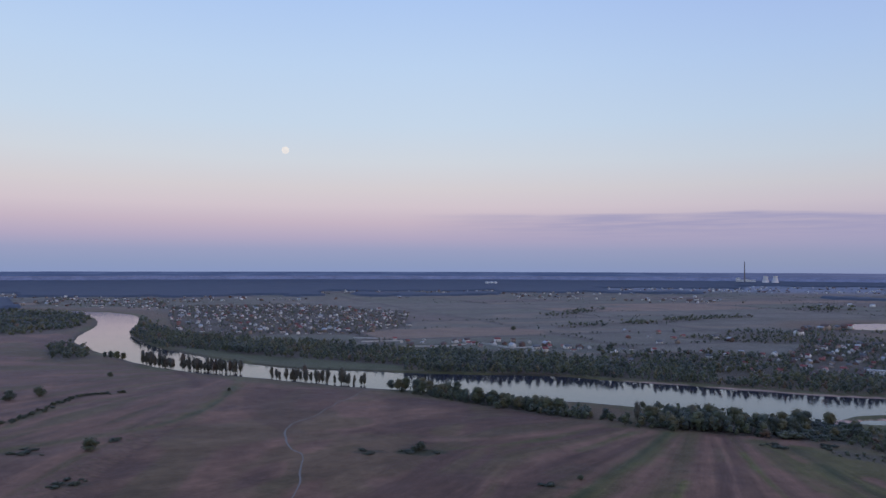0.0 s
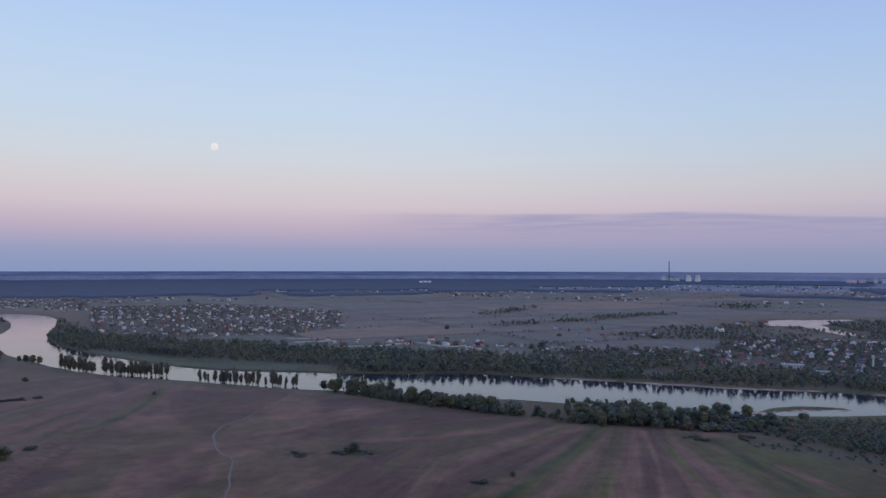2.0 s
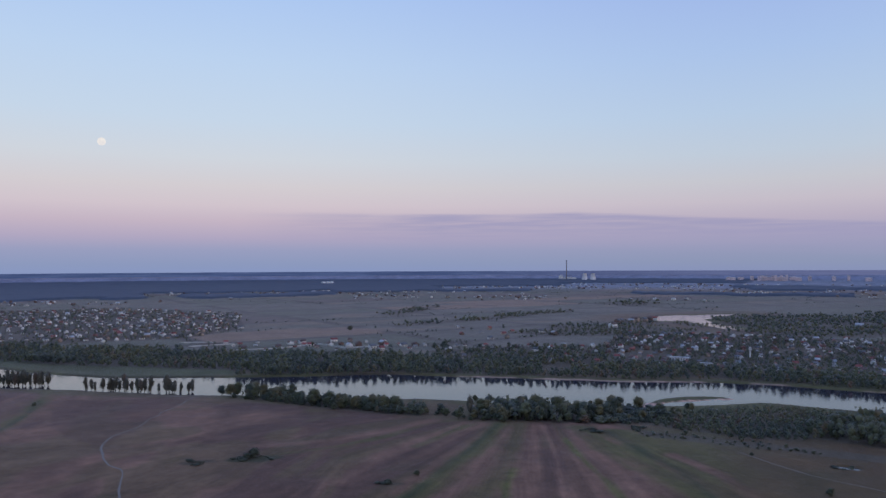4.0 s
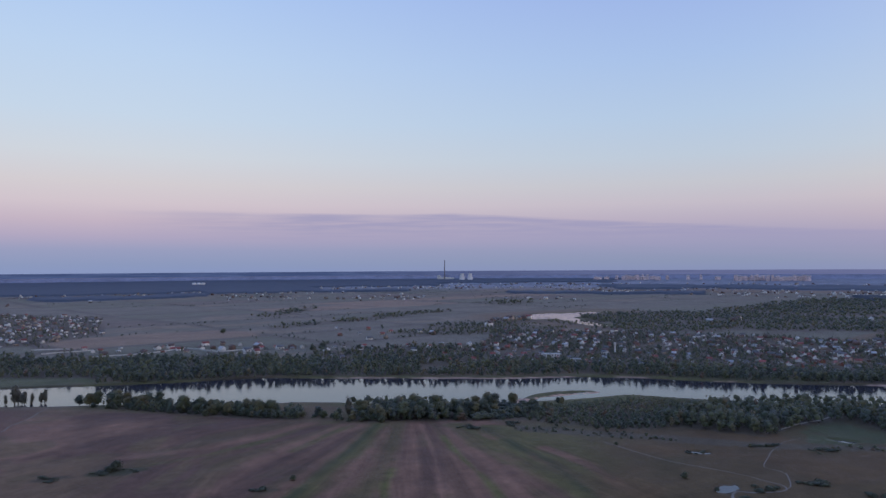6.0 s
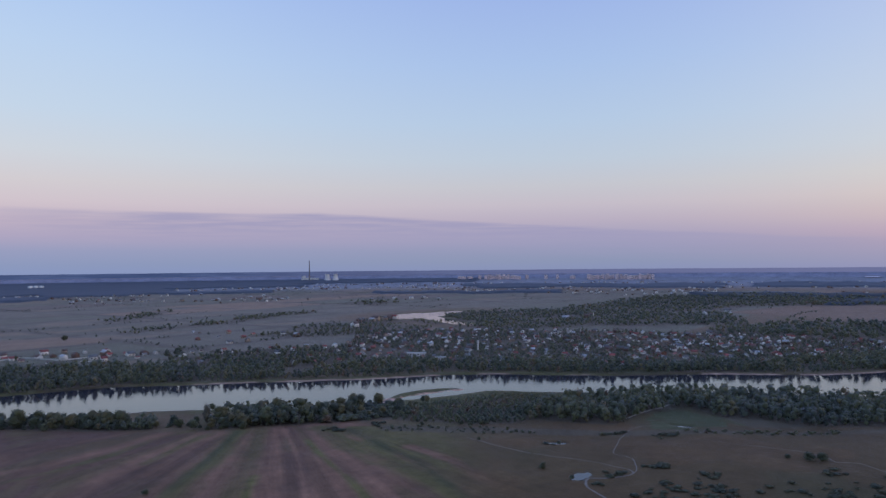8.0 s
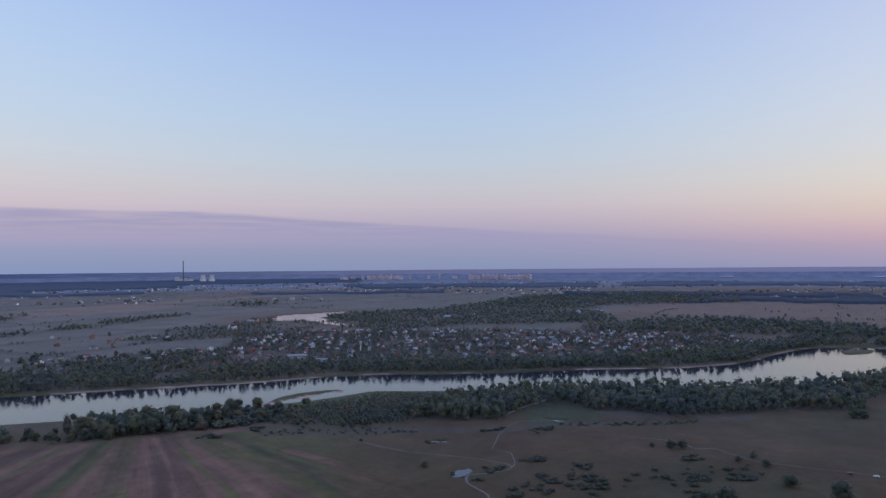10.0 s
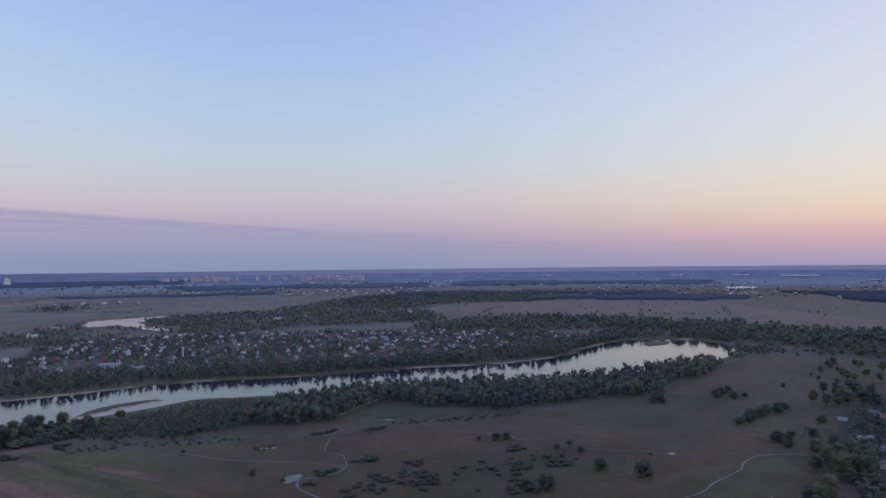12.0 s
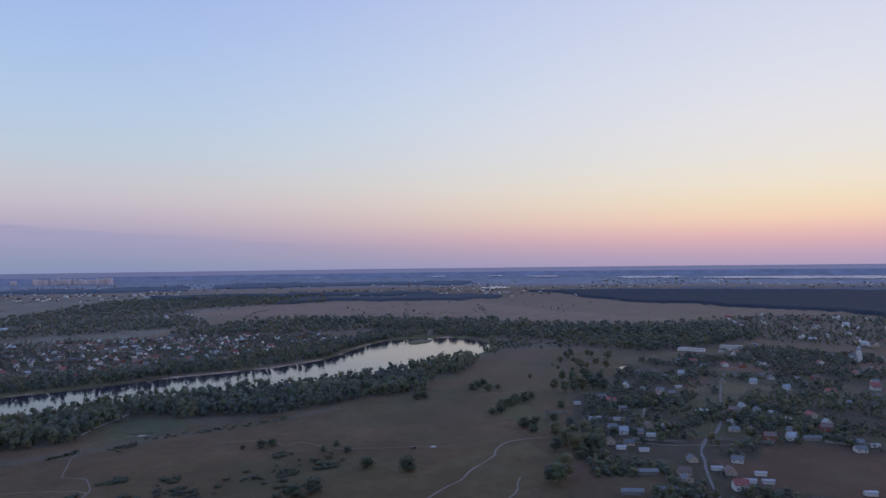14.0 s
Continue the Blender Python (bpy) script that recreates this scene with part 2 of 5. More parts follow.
SCATTERED = [(300, 1120), (420, 1080), (500, 1150), (430, 1260), (340, 1360)]
BEHIND = [(1040, 1150), (1150, 1080), (1240, 1150), (1130, 1240)]
BEHIND_B = [(1400, 1010), (1520, 980), (1640, 1060), (1450, 1110)]
FOREST_EDGE = [(1480, -180), (1620, -300), (1560, -520), (1200, -480), (1040, -330), (1100, -220)]

VILLAGE_FLOORS = [GARDEN_VILLAGE, RIVERSIDE, EASTERN, OXBOW_SIDE, FOREST_EDGE]


def forest_mask(x, y):
    az, d = np.degrees(np.arctan2(x, y)), np.hypot(x, y)
    d2 = d * (1 + 0.16 * (fnoise(az * 40, d * 0.25, 110, 21) - 0.5))
    a2 = az + 6 * (fnoise(az * 40, d * 0.25, 160, 31) - 0.5)
    m = np.zeros(x.shape, bool)
    for a0, a1, d0, d1 in FORESTS:
        m |= (a2 > a0) & (a2 < a1) & (d2 > d0) & (d2 < d1)
    return m | ((az > 83) & (d2 > np.interp(az, PINES[0], PINES[1])) & (d2 < np.interp(az, PINES[0], PINES[2])))

# ---------------------------------------------------------------- materials
def material(name):
    m = bpy.data.materials.new(name)
    m.use_nodes = True
    n = Nodes(m.node_tree)
    shader = m.node_tree.nodes["Principled BSDF"]
    return m, n, shader


def plain(name, color, rough=0.8, spread=0.2, scale=0.6, metal=0.0, per_object=0.0, bump=0.0):
    """A weathered one-colour surface: broad stains, fine grain, and a change from thing to thing."""
    m, n, s = material(name)
    where = n.add("ShaderNodeTexCoord").outputs["Object"]
    stain = n.math("MULTIPLY_ADD", n.noise(where, scale, 4.0), 2 * spread, 1 - spread)
    grain = n.math("MULTIPLY_ADD", n.noise(where, scale * 11, 2.0), spread, 1 - spread / 2)
    value = n.math("MULTIPLY", stain, grain)
    if per_object:
        value = n.math("MULTIPLY", value, n.math("MULTIPLY_ADD", n.add("ShaderNodeObjectInfo").outputs["Random"], 2 * per_object, 1 - per_object))
    c = n.mix(1.0, color, value, "MULTIPLY")
    n.link(c, s.inputs["Base Color"])
    s.inputs["Roughness"].default_value, s.inputs["Metallic"].default_value = rough, metal
    if bump:
        b = n.add("ShaderNodeBump", Height=n.noise(where, scale * 6, 3.0), Strength=bump, Distance=0.05)
        n.link(b.outputs[0], s.inputs["Normal"])
    return m


def foliage(name, stops, attribute="", haze_sheen=0.34):
    """Leaves: the hue changes from tree to tree, the tone from leaf to leaf."""
    m, n, s = material(name)
    if attribute:
        pick = n.add("ShaderNodeAttribute")
        pick.attribute_name = attribute
        pick = pick.outputs["Fac"]
    else:
        pick = n.add("ShaderNodeObjectInfo").outputs["Random"]
    leaf = n.add("ShaderNodeNewGeometry").outputs["Random Per Island"]
    c = n.ramp(n.math("ADD", pick, n.math("MULTIPLY_ADD", leaf, 0.16, -0.08), clamp=True), stops)
    c = n.mix(1.0, c, n.math("MULTIPLY_ADD", leaf, 0.26, 0.98), "MULTIPLY")
    n.link(c, s.inputs["Base Color"])
    s.inputs["Roughness"].default_value = 0.8
    s.inputs["Specular IOR Level"].default_value = 0.1
    # blue-tinted sheen imitates a veil of haze over the leaves
    s.inputs["Sheen Weight"].default_value = haze_sheen
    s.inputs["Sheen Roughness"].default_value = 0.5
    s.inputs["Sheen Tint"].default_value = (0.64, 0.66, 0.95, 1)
    # thin leaves let light through
    lit = n.add("ShaderNodeBsdfTranslucent", Color=c).outputs[0]
    both = n.add("ShaderNodeMixShader")
    both.inputs[0].default_value = 0.5
    n.link(s.outputs[0], both.inputs[1])
    n.link(lit, both.inputs[2])
    n.link(both.outputs[0], m.node_tree.nodes["Material Output"].inputs["Surface"])
    return m


LEAF_STOPS = [(0.0, (0.096, 0.110, 0.082)), (0.3, (0.120, 0.134, 0.080)), (0.55, (0.164, 0.168, 0.082)), (0.75, (0.200, 0.172, 0.084)), (0.9, (0.212, 0.158, 0.086)), (1.0, (0.210, 0.136, 0.086))]
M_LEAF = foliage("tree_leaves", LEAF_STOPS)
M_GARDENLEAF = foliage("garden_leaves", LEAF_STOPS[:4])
M_BUSH = foliage("bush_leaves", [(0.0, (0.104, 0.114, 0.078)), (0.6, (0.122, 0.132, 0.076)), (1.0, (0.146, 0.144, 0.078))], haze_sheen=0.24)
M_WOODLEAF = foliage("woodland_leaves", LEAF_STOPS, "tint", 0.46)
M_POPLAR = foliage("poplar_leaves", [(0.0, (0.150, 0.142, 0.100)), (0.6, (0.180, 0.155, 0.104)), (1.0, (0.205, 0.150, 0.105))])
M_BARK = plain("bark", (0.10, 0.085, 0.07), 0.9, 0.3, 1.5)


def water_material(name="river_water", ior=1.36, rough=0.06):
    m, n, s = material(name)
    where = n.add("ShaderNodeTexCoord").outputs["Object"]
    s.inputs["Base Color"].default_value = (0.028, 0.027, 0.042, 1)
    s.inputs["Roughness"].default_value = rough
    s.inputs["IOR"].default_value = ior
    calm = n.noise(where, 0.012, 3.0)
    ripple = n.math("MULTIPLY", n.noise(where, 0.9, 3.0), n.math("MULTIPLY_ADD", calm, 1.4, -0.2, True))
    b = n.add("ShaderNodeBump", Height=ripple, Strength=0.5, Distance=0.16)
    n.link(b.outputs[0], s.inputs["Normal"])
    return m


M_WATER = water_material()
M_FARWATER = water_material("lake_water", 1.36, 0.12)
# far water, met at a grazing angle, mirrors nearly all of the sky
# metallic mirror makes up for the gleam lost on the tilted land sheet
far_ = M_FARWATER.node_tree.nodes["Principled BSDF"]
far_.inputs["Metallic"].default_value, far_.inputs["Base Color"].default_value = 1.0, (0.90, 0.90, 0.93, 1)


def ground_material():
    """Land cover colours of the sheet, broken up by tussocks, bare patches and fine grain."""
    m, n, s = material("land")
    where = n.add("ShaderNodeTexCoord").outputs["Object"]
    cover = n.add("ShaderNodeAttribute")
    cover.attribute_name = "hazed_land_cover"
    big = n.math("MULTIPLY_ADD", n.noise(where, 0.018, 4.0), 0.9, 0.55)
    mid = n.math("MULTIPLY_ADD", n.noise(where, 0.11, 4.0, 0.65), 0.9, 0.55)
    fine = n.math("MULTIPLY_ADD", n.noise(where, 0.7, 2.0), 0.5, 0.75)
    c = n.mix(1.0, cover.outputs["Color"], n.math("MULTIPLY", big, n.math("MULTIPLY", mid, fine)), "MULTIPLY")
    dry = n.noise(where, 0.035, 5.0, 0.7)
    c = n.mix(n.math("MULTIPLY_ADD", dry, 0.6, -0.30, True), c, (0.165, 0.112, 0.098))
    # furrows and mowing lines along the strips
    tilled = n.add("ShaderNodeAttribute")
    tilled.attribute_name = "tilled"
    run = n.add("ShaderNodeAttribute")
    run.attribute_name = "furrow"
    wide_lines = n.math("MULTIPLY_ADD", n.noise(run.outputs["Vector"], 0.16, 3.0, 0.6), 1.3, 0.36)
    thin_lines = n.math("MULTIPLY_ADD", n.noise(run.outputs["Vector"], 0.8, 2.0, 0.6), 0.7, 0.65)
    c = n.mix(n.math("MULTIPLY", tilled.outputs["Fac"], 0.6), c, n.mix(1.0, c, n.math("MULTIPLY", wide_lines, thin_lines), "MULTIPLY"))
    n.link(c, s.inputs["Base Color"])
    s.inputs["Roughness"].default_value = 0.9
    s.inputs["Specular IOR Level"].default_value = 0.15
    # blue grazing sheen imitates haze, stronger towards the horizon
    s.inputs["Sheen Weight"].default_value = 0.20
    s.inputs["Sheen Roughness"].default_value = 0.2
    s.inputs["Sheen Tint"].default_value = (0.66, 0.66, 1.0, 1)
    b = n.add("ShaderNodeBump", Height=n.noise(where, 0.5, 4.0, 0.7), Strength=0.7, Distance=0.6)
    n.link(b.outputs[0], s.inputs["Normal"])
    return m


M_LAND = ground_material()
M_TRACK = plain("bare_track", (0.195, 0.16, 0.14), 0.95, 0.3, 0.15)
M_ROAD = plain("village_asphalt", (0.145, 0.135, 0.14), 0.9, 0.22, 0.2)
M_SAND = plain("sand", (0.34, 0.29, 0.25), 0.95, 0.25, 0.2)


# ---------------------------------------------------------------- meshes from arrays
def array_mesh(name, verts, faces):
    """A mesh from an (n, 3) array and an array of triangles or quads."""
    verts, faces = np.asarray(verts, np.float32), np.asarray(faces, np.int32)
    k_ = faces.shape[1]
    me = bpy.data.meshes.new(name)
    me.vertices.add(len(verts))
    me.vertices.foreach_set("co", verts.ravel())
    me.loops.add(faces.size)
    me.loops.foreach_set("vertex_index", faces.ravel())
    me.polygons.add(len(faces))
    me.polygons.foreach_set("loop_start", np.arange(0, faces.size, k_, dtype=np.int32))
    me.update(calc_edges=True)
    me.validate()
    return me


def rounded(me, normals):
    """Leaves shaded as parts of the round crown that they belong to."""
    smooth(me)
    me.normals_split_custom_set_from_vertices(np.asarray(normals, np.float32))
    return me


def smooth(me):
    me.polygons.foreach_set("use_smooth", np.ones(len(me.polygons), bool))
    return me


# ---------------------------------------------------------------- the land sheet
def step_edges(a, lo, hi):
    return np.clip((a - lo) / (hi - lo), 0, 1) * np.clip((a - lo) / (hi - lo), 0, 1) * (3 - 2 * np.clip((a - lo) / (hi - lo), 0, 1))


SOIL, PINK, DARK_SOIL, WEEDY, DEEP = (0.104, 0.079, 0.062), (0.138, 0.102, 0.080), (0.072, 0.055, 0.047), (0.080, 0.080, 0.046), (0.046, 0.060, 0.036)
BALK, FRESH, GRASS = (0.040, 0.060, 0.030), (0.076, 0.100, 0.036), (0.076, 0.088, 0.040)
# strips of the fields: their middle line, width, colour and the softness of their edge
STRIPS = [
    ([(-10, 491), (36, 495), (91, 523), (115, 538)], 11, PINK, 3), ([(-16, 458), (7, 468), (42, 479), (79, 500), (108, 526), (137, 536)], 6, GRASS, 3),
    ([(35, 396), (80, 460), (118, 494), (150, 516)], 17, PINK, 4), ([(91, 463), (123, 499), (146, 518)], 7, GRASS, 3), ([(64, 370), (103, 429), (136, 469), (162, 505)], 12, PINK, 3),
    ([(30, 300), (64, 356), (76, 370), (101, 410), (132, 455), (167, 514)], 15, GRASS, 4), ([(58, 356), (72, 370), (97, 410), (128, 455), (163, 512)], 6, BALK, 3),
    ([(45, 310), (72, 348), (108, 384), (141, 436), (178, 509)], 9, PINK, 3), ([(80, 310), (102, 351), (130, 399), (153, 447), (182, 512)], 16, WEEDY, 4), ([(108, 330), (122, 368), (137, 396)], 5, FRESH, 2),
    ([(110, 300), (125, 337), (141, 383), (165, 442), (191, 504)], 12, PINK, 3), ([(128, 300), (142, 335), (165, 399), (182, 452), (195, 499)], 3, (0.165, 0.122, 0.098), 2), ([(150, 300), (156, 335), (172, 390), (186, 440)], 8, SOIL, 3),
    ([(160, 290), (170, 320), (178, 357), (181, 382), (187, 418), (196, 460)], 6, FRESH, 2), ([(174, 290), (181, 316), (188, 359), (196, 415), (205, 469)], 12, PINK, 3),
    ([(200, 280), (210, 304), (215, 343), (219, 389), (216, 430), (219, 483)], 24, GRASS, 4), ([(215, 300), (221, 330), (229, 371), (229, 399), (231, 433), (233, 472)], 8, BALK, 4), ([(204, 380), (207, 430), (212, 480)], 6, WEEDY, 3),
    ([(236, 270), (240, 298), (244, 332), (246, 367), (243, 401)], 12, PINK, 3), ([(222, 280), (224, 299), (229, 337), (232, 370)], 6, WEEDY, 3), ([(262, 270), (268, 320), (262, 380), (258, 440)], 15, GRASS, 6), ([(262, 285), (274, 300), (283, 318)], 6, FRESH, 4),
    ([(-220, 764), (-206, 690), (-203, 570), (-220, 524), (-252, 489), (-290, 452)], 13, GRASS, 5), ([(-212, 720), (-200, 640), (-201, 575), (-214, 535)], 4, BALK, 3), ([(-221, 569), (-239, 511), (-262, 478), (-300, 430)], 8, WEEDY, 4),
    ([(-250, 687), (-266, 569), (-290, 528), (-330, 475)], 9, PINK, 4), ([(-285, 642), (-317, 623), (-330, 568), (-320, 500)], 9, GRASS, 4), ([(-299, 668), (-333, 655), (-336, 623), (-332, 572), (-332, 553), (-345, 505)], 7, BALK, 3),
    ([(-400, 720), (-385, 660), (-372, 600)], 16, PINK, 6), ([(-320, 770), (-350, 700), (-366, 640)], 10, WEEDY, 5), ([(-300, 800), (-262, 745), (-245, 700)], 9, DARK_SOIL, 5)]


def furrow(x, y):
    """Places across and along the field strips, which fan out from two points on the bank."""
    ex = 225 + 2.0 * np.maximum(0, 40 - x)
    a1, l1 = np.arctan2(x - ex, 606 - y) * 230, np.hypot(x - ex, y - 606)
    a2, l2 = np.arctan2(x + 220, 830 - y) * 260, np.hypot(x + 220, y - 830)
    w = step_edges(-x, 196, 226)
    wobble = 10 * (fnoise(x, y, 120, 6) - 0.5)
    return a1 * (1 - w) + (a2 + 700) * w + wobble, l1 * (1 - w) + l2 * w


DRY, OLIVE, GREEN, FLOOR = (0.090, 0.083, 0.056), (0.078, 0.084, 0.046), (0.062, 0.082, 0.040), (0.066, 0.074, 0.060)


def hazed_land_cover(x, y, edge):
    """Base colour of the land at plan places, with haze painted into the far parts."""
    n = len(x)
    az, d = np.degrees(np.arctan2(x, y)), np.hypot(x, y)
    c = np.tile(np.array(DRY), (n, 1))

    def lay(mask, color):
        nonlocal c
        w = np.clip(mask, 0, 1)[:, None]
        c = c * (1 - w) + np.array(color) * w

    big, mid = fnoise(x, y, 220, 5), fnoise(x, y, 70, 9)
    lay(step_edges(big, 0.5, 0.62) * 0.7, OLIVE)
    lay(step_edges(mid, 0.58, 0.72) * 0.5, GREEN)
    # the plain over the river: a patchwork of long fields
    raz, rd = np.degrees(np.arctan2(RIVER[:, 0], RIVER[:, 1])), np.hypot(RIVER[:, 0], RIVER[:, 1])
    order = np.argsort(raz)
    beyond = d > np.interp(az, raz[order], rd[order])
    over = step_edges(edge, 60, 160) * (y > 420 + 0.35 * np.abs(x)) * beyond
    fx, fy = x * 0.9 + y * 0.35, y * 0.95 - x * 0.3
    patch = vnoise(np.floor((fx + 60 * vnoise(x, y, 500, 2)) / 330) * 7.3, np.floor((fy + 40 * vnoise(x, y, 400, 4)) / 190) * 5.1, 1.0, 12)
    # the paler, greyer cast of these field colours is painted haze
    lay(over, (0.094, 0.118, 0.102))
    lay(over * step_edges(fnoise(x * 0.5, y, 120, 57), 0.46, 0.62) * 0.8, (0.080, 0.106, 0.086))
    lay(over * step_edges(fnoise(x * 0.5, y, 90, 58), 0.56, 0.70) * 0.8, (0.126, 0.130, 0.102))
    lay(over * step_edges(patch, 0.55, 0.6), (0.082, 0.110, 0.086))
    lay(over * step_edges(patch, 0.78, 0.80), (0.142, 0.134, 0.104))
    lay(over * step_edges(1 - patch, 0.8, 0.82) * 0.8, (0.088, 0.090, 0.082))
    seam = np.minimum(np.abs(((fx + 60 * vnoise(x, y, 500, 2)) / 330 + 0.5) % 1 - 0.5) * 330, np.abs(((fy + 40 * vnoise(x, y, 400, 4)) / 190 + 0.5) % 1 - 0.5) * 190)
    lay(over * (1 - step_edges(seam, 6, 20)) * step_edges(fnoise(x, y, 200, 46), 0.4, 0.5), (0.066, 0.078, 0.068))
    # ploughed and mown strips between the camera and the river
    across, along = furrow(x, y)
    west_side = step_edges(-x, 196, 226)
    bank_y = np.interp(x, [-700, -380, -200, -60, 20, 120, 160, 300], [1300, 850, 735, 680, 625, 548, 520, 500])
    right_end = np.interp(y, [200, 300, 400, 470, 520], [262, 262, 262, 250, 240]) + 14 * (fnoise(x, y, 60, 6) - 0.5)
    field = (edge > 0) * step_edges(bank_y - y, 0, 12) * (1 - step_edges(x, right_end - 10, right_end + 8)) * (y > 60) * (az < 60)
    wide_band, thin_band = vnoise(across, along / 7, 26, 14), vnoise(across, along / 9, 8, 15)
    band = 0.6 * wide_band + 0.4 * thin_band
    lay(field, SOIL)
    lay(field * step_edges(band, 0.48, 0.64), PINK)
    lay(field * step_edges(1 - band, 0.50, 0.66) * 0.85, DARK_SOIL)
    lay(field * step_edges(fnoise(x, y, 75, 17), 0.52, 0.66) * step_edges(thin_band, 0.4, 0.6) * 0.55, WEEDY)
    lay(field * step_edges(vnoise(across + 400, along / 6, 17, 53), 0.62, 0.76) * 0.6, WEEDY)
    # one dark tilled parcel beside the winding track
    parcel = inside([(-190, 700), (-75, 690), (-116, 512), (-150, 548), (-178, 620)], x + 18 * (mid - 0.5), y + 24 * (mid - 0.5))
    lay(parcel * (0.35 + 0.3 * mid), DARK_SOIL)
    # western pasture: long curving stripes of dry grass
    pasture = field * west_side
    lay(pasture * 0.75, (0.104, 0.082, 0.070))
    lay(pasture * step_edges(vnoise(across, along / 8, 13, 25), 0.52, 0.70) * 0.85, PINK)
    lay(pasture * step_edges(vnoise(across + 900, along / 8, 16, 26), 0.55, 0.72) * 0.9, WEEDY)
    verge = inside([(214, 480), (270, 470), (292, 380), (284, 312), (268, 240), (225, 250), (224, 330), (236, 420), (222, 470)], x + 16 * (mid - 0.5), y + 20 * (mid - 0.5)) * (edge > 0)
    lay(verge * (0.6 + 0.4 * step_edges(thin_band, 0.3, 0.6)), GRASS)
    for points, width, color, soft in STRIPS:
        strip = spline([(*p, width) for p in points], 20)
        lay((edge > 0) * (1 - step_edges(line_distance(strip, x, y) + (0.5 * width + 3) * (fnoise(x, y, 17, 60) - 0.5), -0.25 * width - soft, soft)) * (0.8 + 0.3 * step_edges(thin_band, 0.25, 0.6)), color)
    hollow = np.hypot((x + 12) / 20, (y - 458) / 9) + 0.6 * (vnoise(x, y, 9, 54) - 0.5)
    lay(field * (1 - step_edges(hollow, 0.6, 1.1)), DEEP)
    for bx_, by_, rx_, ry_ in ((-48, 458, 12, 6), (-268, 450, 16, 6), (-206, 389, 15, 5), (62, 386, 8, 4), (-227, 484, 8, 4)):
        lay(field * (1 - step_edges(np.hypot((x - bx_) / rx_, (y - by_) / ry_) + 0.6 * (vnoise(x, y, 7, 55) - 0.5), 0.5, 1.1)) * 0.8, (0.050, 0.056, 0.042))
    # dry meadow on the right, greener by the wood and in hollows
    meadow = (edge > 0) * step_edges(az, 33, 40) * (d < 760 + 12 * np.clip(az - 58, 0, 30)) * (1 - over)
    lay(meadow, (0.064, 0.059, 0.034))
    lay(meadow * step_edges(fnoise(x, y, 60, 59), 0.52, 0.64) * 0.7, (0.077, 0.064, 0.037))
    lay(meadow * step_edges(fnoise(x, y, 90, 27), 0.48, 0.62) * 0.7, (0.052, 0.060, 0.032))
    lay(inside([(411, 340), (460, 380), (497, 378), (491, 350), (474, 296), (436, 318)], x, y) * step_edges(fnoise(x, y, 30, 28), 0.3, 0.6), (0.050, 0.074, 0.042))
    lay(inside([(300, 150), (420, 100), (470, 60), (420, 30), (330, 60), (260, 160)], x, y) * step_edges(mid, 0.4, 0.6) * 0.8, OLIVE)
    lay(inside([(500, 55), (575, 110), (600, 90), (545, 40)], x, y) * 0.7, GREEN)
    # village gardens on the right
    plots = vnoise(np.floor((x + 0.2 * y) / 55) * 3.7, np.floor((y - 0.2 * x) / 24) * 4.3, 1.0, 33)
    garden = inside([(350, 25), (490, 30), (620, 40), (880, -20), (1040, -190), (940, -340), (300, -300), (300, 0)], x, y)
    lay(garden * 1.0, (0.038, 0.043, 0.032))
    lay(garden * step_edges(plots, 0.5, 0.55), (0.046, 0.060, 0.035))
    lay(garden * step_edges(plots, 0.82, 0.84), (0.066, 0.053, 0.042))
    for outline, color in (([(489, -88), (505, -133), (480, -165), (360, -170), (400, -86), (436, -77)], (0.062, 0.048, 0.034)), ([(573, -36), (663, -71), (608, -71), (566, -54)], (0.062, 0.074, 0.042)), ([(686, -44), (742, -111), (707, -164), (676, -101)], (0.072, 0.082, 0.048)),
                           ([(818, -100), (897, -172), (917, -303), (848, -280), (811, -178)], (0.104, 0.078, 0.060)), ([(509, -36), (553, -67), (528, -67), (505, -55)], (0.058, 0.078, 0.040)), ([(393, 29), (414, -26), (389, -27), (340, 20)], (0.066, 0.060, 0.041)),
                           ([(589, -120), (617, -155), (576, -156), (560, -122)], (0.062, 0.078, 0.042)), ([(360, -60), (378, -30), (350, 0), (320, -40)], (0.064, 0.058, 0.040))):
        lay(inside(outline, x + 7 * (mid - 0.5), y + 9 * (mid - 0.5)) * (0.7 + 0.3 * step_edges(vnoise(x, y, 14, 34), 0.3, 0.7)), color)
    # wide dry steppe in the south
    lay(inside([(1530, 1030), (1981, 1077), (2321, 576), (1780, 153), (1500, -160), (1347, -152), (1350, 187), (1440, 500)], x, y) * 1.0, (0.114, 0.102, 0.076))
    lay(inside([(1640, 30), (1500, -160), (1420, -400), (1560, -380), (1700, -100)], x, y) * 0.7, (0.090, 0.100, 0.050))
    lay((d > 3300) * (d < 7500) * step_edges(az, 24, 30) * step_edges(fnoise(az * 30, d * 0.3, 150, 41), 0.35, 0.5) * 0.8, (0.120, 0.105, 0.068))
    for outline in VILLAGE_FLOORS:
        lay(inside(outline, x, y) * 0.85, (0.056, 0.060, 0.046))
    # under the trees
    for outline, *_ in WOODS.values():
        lay(inside(outline, x, y) * 0.85, FLOOR)
    # haze painted into the far land and forest ground, bluer and paler with distance
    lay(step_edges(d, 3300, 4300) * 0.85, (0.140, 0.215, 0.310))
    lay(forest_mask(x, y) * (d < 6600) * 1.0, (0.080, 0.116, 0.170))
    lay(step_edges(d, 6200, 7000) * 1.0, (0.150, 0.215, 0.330))
